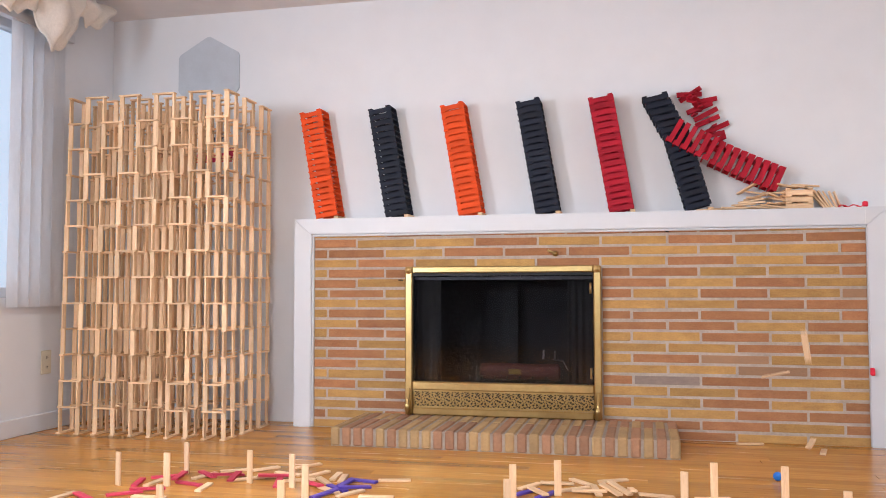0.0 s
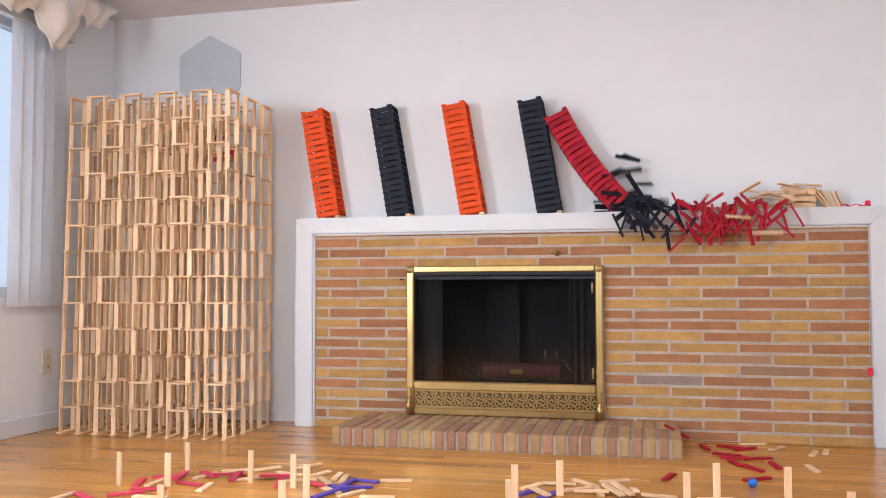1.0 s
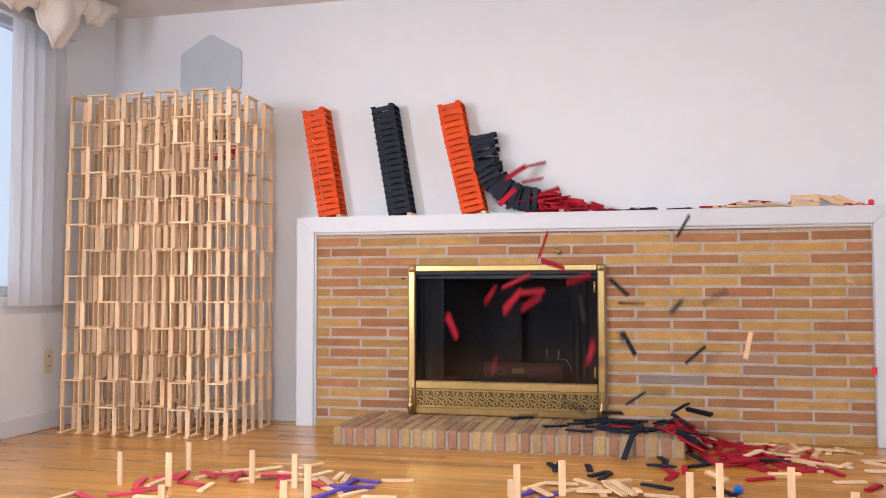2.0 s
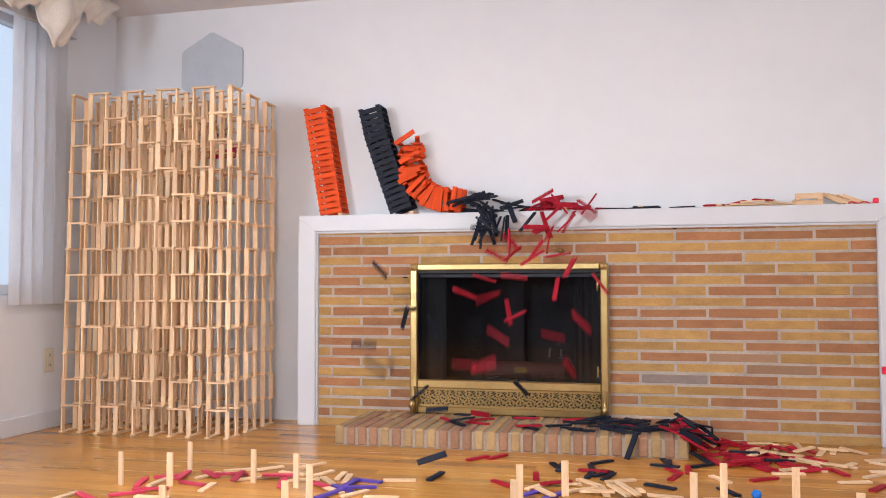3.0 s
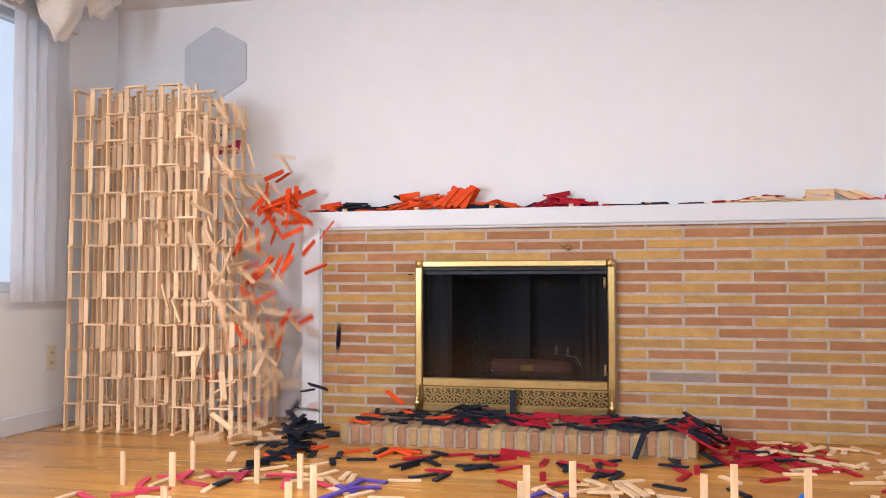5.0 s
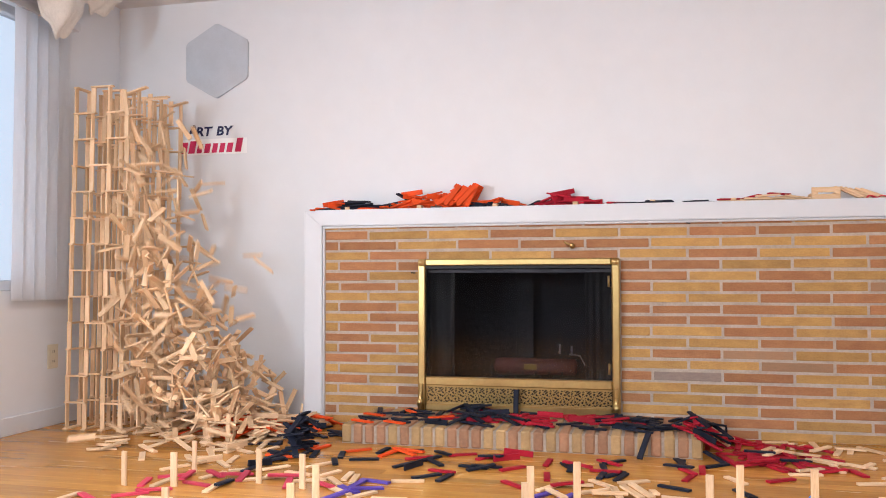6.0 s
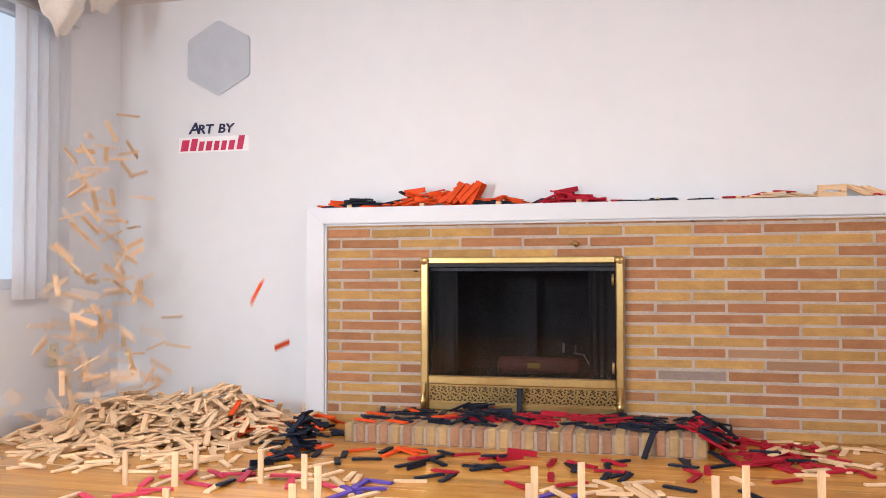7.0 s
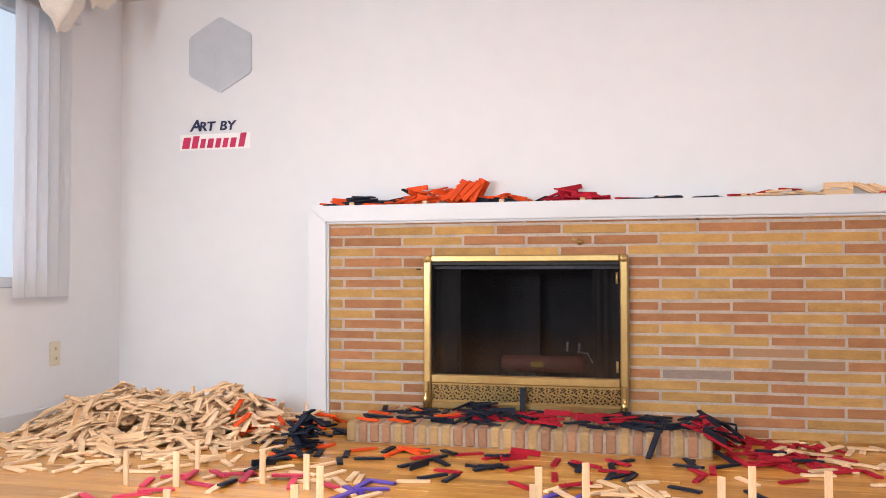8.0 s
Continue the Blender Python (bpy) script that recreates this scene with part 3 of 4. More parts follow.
for i in range(NX):
    for j in range(0, NY - 1, 2):
        m = Matrix.Translation((tower_x(i, 0) + rng.gauss(0, 0.0015), TWY0 - 0.015 - (j + 0.5) * PITY, PT / 2)) @ Matrix.Rotation(rng.gauss(0, 0.02), 4, "Z") @ ALONGY
        TOWER.append([plank("n", m, tower), m, i / (NX - 1), PT / 2])
for k in range(NZ):
    z0 = PT + k * STO
    for i in range(NX):
        for j in range(NY):
            wide = (i + j + k) % 2 == 0
            if rng.random() < 0.10:
                wide = not wide
            x, y = tower_x(i, z0), TWY0 - 0.015 - j * PITY
            m = Matrix.Translation((x + rng.gauss(0, 0.0012), y + rng.gauss(0, 0.0012), z0 + PL / 2)) @ Matrix.Rotation(rng.gauss(0, 0.05), 4, "Z") @ (UPY if wide else UPX)
            TOWER.append([plank("n", m, tower), m, i / (NX - 1), z0 + PL / 2])
    zt = z0 + PL + PT / 2
    lay = "xxyoxxoxxoxxo"[k]                                     # x: pairs along the wall, o: the same shifted by one, y: pairs in depth
    for j in range(NY):
        for i in range(1 if lay == "o" else 0, NX - 1, 2):
            if lay != "y":
                m = Matrix.Translation((tower_x(i + 0.5, zt) + rng.gauss(0, 0.002), TWY0 - 0.015 - j * PITY, zt)) @ Matrix.Rotation(rng.gauss(0, 0.025), 4, "Z")
                TOWER.append([plank("n", m, tower), m, (i + 0.5) / (NX - 1), zt])
    for i in range(NX):
        for j in range(0, NY - 1, 2):
            if lay == "y" or (lay == "o" and i in (0, NX - 1)):
                m = Matrix.Translation((tower_x(i, zt), TWY0 - 0.015 - (j + 0.5) * PITY + rng.gauss(0, 0.002), zt)) @ Matrix.Rotation(rng.gauss(0, 0.025), 4, "Z") @ ALONGY
                TOWER.append([plank("n", m, tower), m, i / (NX - 1), zt])

# leaning plank stacks on the mantel: colour, x of the left foot, levels
STACKS = (("o", 0.108, 18), ("b", 0.482, 18), ("o", 0.859, 18), ("b", 1.240, 18), ("r", 1.592, 18), ("b", 1.945, 18), ("r", 2.34, 18))
LEV = PW + PT
SY0 = 0.004                                                      # front of the stacks
LEAN = 9.6
SHIFT = [rng.gauss(0, 0.0006) for k in range(40)]                 # planks set a little askew


def stack_local(k, n):
    """Pose of plank n of level k in its stack, from the left foot, upright: two on edge, two flat across."""
    if n < 2:
        return Matrix.Translation((PL / 2 + SHIFT[k], SY0 + PT / 2 + n * (PL - PT - 0.006), k * LEV + PW / 2)) @ ONEDGE
    return Matrix.Translation((PW / 2 + SHIFT[k + 1] + (n - 2) * (PL - PW), SY0 + PL / 2 - 0.003, k * LEV + PW + PT / 2)) @ ALONGY


def stack_pose(x, k, n, angle, up=0.0):
    """The same, leaning west by an angle in degrees about the left foot."""
    return Matrix.Translation((x, 0, MZ + 0.001 + up)) @ Matrix.Rotation(radians(-angle), 4, "Y") @ stack_local(k, n)


STK = []
NAMES = {"o": "orange", "b": "navy-black", "r": "red"}
for s, (c, x, lv) in enumerate(STACKS):
    e = empty("plank_stack", x + 0.05, 0.05, MZ, "leaning stack of %s dyed planks on the white mantel" % NAMES[c], "plank stack", "leaning plank stacks")
    ps = []
    for k in range(lv):
        for n in range(4):
            ps.append([plank(c, stack_pose(x, k, n, LEAN), e), k, n])
    for n in range(2):
        wm = Matrix.Translation((x + PL - 0.008, SY0 + PL / 2 - 0.004, MZ + PT / 2 + n * PT)) @ ALONGY
        if s < 6:
            loose("n", wm, "natural maple plank wedged under a leaning stack")
    STK.append((e, ps))

# scattered planks already on the floor: x, y, turn
SCATTER = (
    ("n", ((0.03, -1.33, 89), (0.22, -1.08, 33), (0.32, -1.03, 54), (0.46, -0.94, 59), (0.33, -1.20, 40), (0.41, -1.16, 32), (0.24, -1.36, 97), (0.44, -1.09, -15), (0.55, -1.07, 68), (0.61, -1.17, -51),
           (0.63, -1.09, 96), (0.67, -1.13, 100), (0.86, -1.11, 13), (0.77, -1.33, 61), (0.87, -1.36, 7), (0.13, -1.53, 3), (-0.16, -1.58, 83), (0.68, -1.30, -39), (0.15, -1.19, 73), (0.52, -1.18, 26))),
    ("k", ((-0.03, -1.34, 108), (0.02, -1.23, 35), (0.07, -1.23, 101), (0.16, -1.19, -37), (0.24, -1.18, 41), (0.16, -1.32, -16), (0.02, -1.50, 42), (0.07, -1.44, 42), (0.28, -1.21, 101), (0.42, -1.17, 28), (0.47, -1.25, 107), (-0.09, -1.57, -32), (0.60, -1.24, -41))),
    ("p", ((0.75, -1.14, -14), (0.70, -1.27, -40), (0.71, -1.21, 88), (0.69, -1.37, 66), (0.76, -1.26, 35), (1.35, -1.18, 58), (1.42, -1.21, 65))),
    ("n", ((1.35, -1.09, 61), (1.44, -1.04, 12), (1.52, -0.99, -48), (1.51, -1.10, 37), (1.63, -0.94, 29), (1.58, -1.12, -77), (1.56, -1.15, -3), (1.63, -1.15, -56), (1.66, -1.15, -52), (1.70, -1.12, -83), (1.78, -1.16, 13), (1.39, -1.19, -56), (1.96, -1.14, 13), (2.20, -0.06, 13))),
)
STANDING = ((-0.083, -1.384), (0.344, -1.811), (0.651, -1.440), (0.670, -1.676), (1.319, -1.290), (1.335, -1.509), (1.864, -1.283), (2.305, -1.452), (0.056, -1.158), (0.095, -1.360), (0.360, -1.250), (0.538, -1.285), (1.457, -1.192), (1.966, -1.118), (2.185, -1.132))


class Heap:
    """Heights of what lies on a support, to let planks come to rest on one another."""

    def __init__(self, x0, x1, y0, y1, base):
        self.c = 0.011
        self.x0, self.y0 = x0, y0
        nx, ny = int((x1 - x0) / self.c) + 2, int((y1 - y0) / self.c) + 2
        self.h = np.zeros((nx, ny))
        for i in range(nx):
            for j in range(ny):
                self.h[i, j] = base(x0 + i * self.c, y0 + j * self.c)

    def twin(self):
        other = Heap(self.x0, self.x0 + 0.05, self.y0, self.y0 + 0.05, lambda x, y: 0.0)
        other.h = self.h.copy()
        return other

    def cells(self, x, y):
        i = np.clip(((x - self.x0) / self.c).round().astype(int), 0, self.h.shape[0] - 1)
        j = np.clip(((y - self.y0) / self.c).round().astype(int), 0, self.h.shape[1] - 1)
        return i, j

    def rest(self, x, y, turn, edge=False, sink=0.75, steep=0.6, grow=0.8):
        a = radians(turn)
        u = np.linspace(-PL / 2, PL / 2, 12)
        up, across = np.meshgrid(u, np.linspace(-PW / 2, PW / 2, 4), indexing="ij")
        i, j = self.cells(x + up * math.cos(a) - across * math.sin(a), y + up * math.sin(a) + across * math.cos(a))
        h = self.h[i, j].max(axis=1)
        slope = max(-steep, min(steep, float(np.polyfit(u, h, 1)[0])))
        z = float(np.quantile(h - slope * u, sink))
        t = PW if edge else PT
        np.maximum.at(self.h, (i, j), z + slope * up + t * grow)
        m = Matrix.Translation((x, y, z + t / 2 + 0.0006)) @ Matrix.Rotation(a, 4, "Z") @ Matrix.Rotation(-math.atan(slope), 4, "Y")
        return m @ ONEDGE if edge else m


def ground_height(x, y):
    return 0.082 if 0.372 < x < 1.89 and y > -0.486 else 0.0


GROUND = Heap(-1.16, 3.3, -1.95, 0.11, ground_height)
SHELF = Heap(-0.02, 2.85, -0.03, 0.12, lambda x, y: MZ)
for c, rows in SCATTER:
    for x, y, a in rows:
        loose(c, GROUND.rest(x, y, a, sink=0.9, steep=0.25))
for x, y in STANDING:
    ob = loose("n", Matrix.Translation((x, y, PL / 2)) @ Matrix.Rotation(rng.uniform(-0.5, 0.4), 4, "Z") @ UPY, "natural maple plank standing upright on the floor")
    i, j = GROUND.cells(np.array([x]), np.array([y]))
    GROUND.h[i, j] = 0.0

# remains of the natural planks at the end of the mantel
CRIB = []
for k in range(3):
    CRIB += [Matrix.Translation((2.44, y, MZ + PW / 2 + k * LEV)) @ ONEDGE for y in (0.012, 0.098)]
    CRIB += [Matrix.Translation((2.44 + dx, 0.055, MZ + PW + PT / 2 + k * LEV)) @ ALONGY for dx in (-0.046, 0.046)]
for x, y, a in ((2.39, 0.04, 35), (2.47, 0.03, -18), (2.43, 0.07, 8), (2.41, 0.02, -30)):
    CRIB.append(Matrix.Translation((x, y, MZ + 3 * LEV + 0.006 + 0.012 * rng.random())) @ Matrix.Rotation(radians(a), 4, "Z") @ Matrix.Rotation(0.12, 4, "Y"))
LEANING = []                                                     # a fallen row: object, pose at first, pose once it has slumped
for k in range(6):
    turn, dy = rng.gauss(0, 0.1), rng.gauss(0, 0.012)
    m = Matrix.Translation((2.522 + 0.018 * k, 0.055 + dy, MZ + 0.043 - 0.0042 * k)) @ Matrix.Rotation(turn, 4, "Z") @ Matrix.Rotation(radians(50 + 4 * k), 4, "Y")
    low = Matrix.Translation((2.535 + 0.021 * k, 0.052 + dy, MZ + 0.033 - 0.0015 * k)) @ Matrix.Rotation(turn * 1.6, 4, "Z") @ Matrix.Rotation(radians(26 - k), 4, "Y")
    LEANING.append((loose("n", m, "natural maple plank leaning in a fallen row"), m, low))
for m in CRIB[:5]:
    loose("n", m)
for x, y, a in ((2.05, 0.03, 12), (2.11, 0.06, -25), (2.16, 0.02, 8), (2.22, 0.05, 20), (2.29, 0.03, -6), (2.34, 0.06, 4), (2.25, 0.08, 2), (2.13, 0.085, 15), (2.33, 0.01, -3), (2.20, 0.015, 30)):
    loose("n", SHELF.rest(x, y, a, sink=0.9, steep=0.4))

# red ribbon and its dangling tag
ribbon = empty("red_ribbon", 2.66, 0.0, MZ, "crumpled red ribbon on the mantel end", "ribbon")
bm = bmesh.new()
prev = None
for k in range(28):
    u = k / 27
    x, z = 2.60 + 0.125 * u, MZ + 0.003 + 0.012 * abs(math.sin(9 * u)) * (1 - 0.6 * u)
    pair = [bm.verts.new((x, -0.004 + 0.012 * math.sin(7 * u), z)), bm.verts.new((x, 0.020 + 0.012 * math.sin(7 * u), z + 0.004 * math.sin(15 * u)))]
    if prev:
        bm.faces.new((prev[0], pair[0], pair[1], prev[1]))
    prev = pair
rb = part("band", bm, M_TAPE, ribbon)
rb.modifiers.new("thick", "SOLIDIFY").thickness = 0.003
boxes("knot", [(2.700, 2.722, -0.012, 0.010, MZ + 0.002, MZ + 0.026)], M_TAPE, ribbon, bevel=0.005)
pendulum = empty("hanging_tag", 2.700, -0.045, MZ - 0.001, "small red weight hanging on a thin string", "pendulum")
bm = bmesh.new()
tube(bm, [(2.700, -0.045, MZ), (2.700, -0.045, 0.348)], 0.0005, 5)
part("string", bm, M_STICKER, pendulum)
boxes("weight", [(2.692, 2.710, -0.054, -0.036, 0.316, 0.350)], M_TAPE, pendulum, bevel=0.004)

ball = empty("rubber_ball", 2.211, -0.79, 0.016, "small blue rubber ball rolling on the floor", "ball")
bm = bmesh.new()
bmesh.ops.create_icosphere(bm, subdivisions=3, radius=0.016)
bmesh.ops.translate(bm, verts=bm.verts, vec=ball.location)
part("sphere", bm, M_BALL, ball, smooth=True)
bm = bmesh.new()
lathe(bm, [(0.0160, -0.0012), (0.0165, 0.0), (0.0160, 0.0012)], ball.location, "y", 24)
part("seam", bm, M_BALL, ball)

# natural planks that spill from the mantel end
SPILL = []
for early in (-0.62, -0.47, -0.40, -0.36):
    SPILL.append((loose("n", Matrix.Identity(4), "natural maple plank tumbling off the mantel"), None, early))
for k, m in enumerate(CRIB[5:]):
    SPILL.append((loose("n", m, "natural maple plank sliding off the mantel"), m, 1.40 - 0.05 * k))
SPILLED = SHELF.twin()
for k in range(13):
    m = SPILLED.rest(2.22 + 0.20 * rng.random(), 0.03 + 0.03 * rng.random(), rng.uniform(-60, 60), sink=0.9, steep=0.4)
    SPILL.append((loose("n", m, "natural maple plank sliding off the mantel"), m, 0.68 + 0.075 * k))


# ---- motions ----


def tumble(rows, t0, m0, m1, g=9.4, lift=0.0, out=True, spin=1, settle=True, hop=0.0):
    """Free fall from the pose m0 at t0 to rest at m1; returns when it rests."""
    p0, p1 = m0.translation, m1.translation
    if hop:
        # strikes short of its place, springs up once and comes down there
        hit = Matrix.Translation(p0.lerp(p1, 0.82)) @ (Euler((rng.uniform(-1, 1), rng.uniform(-1, 1), 0)).to_matrix().to_4x4() @ m1.to_3x3().to_4x4())
        hit.translation.z = p1.z + 0.03
        t0 = tumble(rows, t0, m0, hit, g, lift, out, spin, False)
        return tumble(rows, t0, hit, m1, g, math.sqrt(2 * g * hop), False, 0)
    drop = max(0.002, p0.z - p1.z)
    tf = max(0.10, (lift + math.sqrt(lift * lift + 2 * g * drop)) / g)
    q0, q1 = m0.to_quaternion(), m1.to_quaternion()
    way, flat = rng.choice((-1, 1)), rng.random() < 0.6
    turns = spin * math.tau if tf > 0.3 else 0.0
    n = max(5, int(tf / 0.05)) if turns else max(2, int(tf / 0.09))
    for i in range(n + 1):
        u = i / n
        s = u * tf
        e = u ** 2 if out is None else 1 - (1 - u) ** 1.6 if out else u
        p = p0.lerp(p1, e)
        p.z = p0.z + lift * s - 0.5 * g * s * s if i < n else p1.z
        if settle and i == n:
            p.z += 0.010
        q = q0.slerp(q1, u * 0.93 if settle else u)
        if turns and i < n:
            a = turns * way * u
            q = q @ Euler((0, a, 0) if flat else (0, 0, a)).to_quaternion()
        rows.append((t0 + s, Matrix.Translation(p) @ q.to_matrix().to_4x4()))
    t = t0 + tf
    if settle:
        rows.append((t + 0.10, m1))
        t += 0.10
    return t


def put(ob, rows):
    """Key a plank; times in order, inside the clip, ends held."""
    pm = Matrix.Translation(-ob.parent.location) if ob.parent else Matrix.Identity(4)
    early = [r for r in rows if r[0] <= 0]
    late = [r for r in rows if r[0] > 0]
    if early and late and early[-1][0] < 0:
        a, b = early[-1], late[0]
        f = -a[0] / (b[0] - a[0])
        q = a[1].to_quaternion().slerp(b[1].to_quaternion(), f)
        start = Matrix.Translation(a[1].translation.lerp(b[1].translation, f)) @ q.to_matrix().to_4x4()
    else:
        start = early[-1][1] if early else rows[0][1]
    out, last = [(0.0, start)], 0
    for t, m in late:
        f = frame(t) - 1
        if t < 8 and f > last:
            out.append((t, m))
            last = f
    out.append((8.0, out[-1][1] if late and late[-1][0] >= 8 else (late[-1][1] if late else start)))
    walk(ob, [(t, pm @ m) for t, m in out])


#        colour order as STACKS: blow, touch of the next one, share that stays, share that spills late, late window, spread on the ground
EVENTS = (
    (3.40, 4.08, 0.08, 0.045, ((5.9, 6.2), (6.3, 6.6)), -0.02),
    (2.45, 3.30, 0.24, 0.50, ((3.68, 3.98), (3.80, 4.30), (4.0, 4.5)), -0.25),
    (1.68, 2.48, 0.70, 0.13, ((3.2, 3.8), (3.9, 4.5)), -0.10),
    (1.02, 1.68, 0.20, 0.61, ((2.46, 2.98),), -0.10),
    (0.38, 0.95, 0.30, 0.53, ((2.32, 2.88),), -0.14),
    (-0.35, 0.35, 0.10, 0.80, ((0.62, 0.80), (0.62, 0.80), (1.28, 1.52)), -0.05),
    (-0.80, -0.26, 0.08, 0.76, ((0.66, 0.84),), -0.02),
)


def stack_curve(s, t):
    """Foot and angle of every level of stack s at time t."""
    c, x0, n = STACKS[s]
    hit, touch = EVENTS[s][:2]
    tau = (t - hit) / (touch - hit)
    at = lambda q, k: LEAN + 23.5 * q ** 2 * (1.0 if k < 13 else 0.35 + 0.65 * max(0, q - 0.7) / 0.3)   # the head lags behind
    top = lambda ang: -sum(LEV * math.sin(radians(a)) for a in ang)
    if tau <= 0:
        return x0, [LEAN] * n
    if s == 0 and tau <= 1:
        return x0, [LEAN + 25 * tau * tau * (0.92 + 0.16 * k / n) for k in range(n)]
    if tau <= 1:
        return x0, [at(tau, k) for k in range(n)]
    w = tau - 1
    if s == 6:
        return x0, [66 - 0.5 * k + 12 * max(0, t) for k in range(n)]
    if s == 0:
        return x0 + 0.24 * min(w, 0.65), [min(86, 37 + 80 * w) if k < 12 else 38 - 10 * w for k in range(n)]
    one = [at(1, k) for k in range(n)]
    ang = [max(10, min(84, one[k] + w * 120 * (1 - k / n) ** 1.2 - w * 95 * (k / n))) for k in range(n)]
    return x0 + top(one) - top(ang) - 0.07 * w, ang


def level_pose(s, t, k, n, up=0.0):
    x, ang = stack_curve(s, t)
    gap = LEV * (1.18 if s == 6 else 1.0)                        # the falling one is pulled apart
    px = x - sum(gap * math.sin(radians(a)) for a in ang[:k])
    if s == 5 and k > 11:
        px -= 0.009 * (k - 11) * max(0, 1 - max(0, t) / 0.35)                                   # its head is knocked sideways
    pz = MZ + 0.001 + up + sum(gap * math.cos(radians(a)) for a in ang[:k]) + 0.2 * max(0, radians(ang[0] - 36)) * 0.04
    base = Matrix.Translation((0, -0.035 if s == 6 and k > 8 else 0, 0)) @ stack_local(0, n)
    hit, touch = EVENTS[s][:2]
    out, lean = 0.0, ang[k]
    if s == 1 and k > 10 and n in (0, 2) and t > touch:
        # its head breaks off and folds over in front of the last stack
        f = min(1.0, (t - touch) / 0.22)
        lean = ang[11] + f * (56 - ang[11])
        px = x - sum(gap * math.sin(radians(a)) for a in ang[:11]) - (k - 11) * gap * math.sin(radians(lean))
        pz = MZ + 0.001 + sum(gap * math.cos(radians(a)) for a in ang[:11]) + (k - 11) * gap * math.cos(radians(lean))
        out = -0.125 * f
    loose_by = min(1.0, max(0.0, (t - touch) / (touch - hit))) if 0 < s < 6 else 0.0             # the levels work loose
    r = random.Random(s * 997 + k * 13 + n)
    j = [r.gauss(0, 1) for _ in range(5)]
    w = loose_by * (0.5 + k / 17)
    jolt = Matrix.Translation((0.014 * w * j[0], -0.010 * w * abs(j[1]), 0.006 * w * abs(j[2]))) @ Euler((0.12 * w * j[3], 0.16 * w * j[4], 0.22 * w * j[0])).to_matrix().to_4x4()
    return Matrix.Translation((px, out, pz)) @ Matrix.Rotation(radians(-lean), 4, "Y") @ jolt @ base


def landing(s, k, x, what):
    """Where a plank of stack s comes down: x, y, turn."""
    lv = STACKS[s][2]
    if s == 0 or (s == 1 and k > 9 and rng.random() < 0.6):
        x = min(0.34, max(-0.40, rng.gauss(-0.12, 0.14))) if s == 0 else min(0.40, max(-0.07, rng.gauss(0.12, 0.12)))
        y = -0.09 - (0.45 if s == 0 else 0.55) * rng.random()
        return x, y, rng.uniform(-90, 90)
    if s == 3 and what == "direct" and k > 8:
        return rng.uniform(0.22, 0.85), rng.uniform(-0.40, -0.08), rng.uniform(-90, 90)
    x = x + rng.gauss(EVENTS[s][5], 0.17)
    if 0.40 < x < 1.87 and rng.random() < 0.62:
        return x, rng.uniform(-0.42, -0.07), rng.gauss(0, 40)
    if x >= 1.87:
        return min(x, 2.72), -0.10 - abs(rng.gauss(0, 0.33)), rng.uniform(-90, 90)
    return max(x, 0.25), -0.56 - abs(rng.gauss(0, 0.26)), rng.uniform(-90, 90)


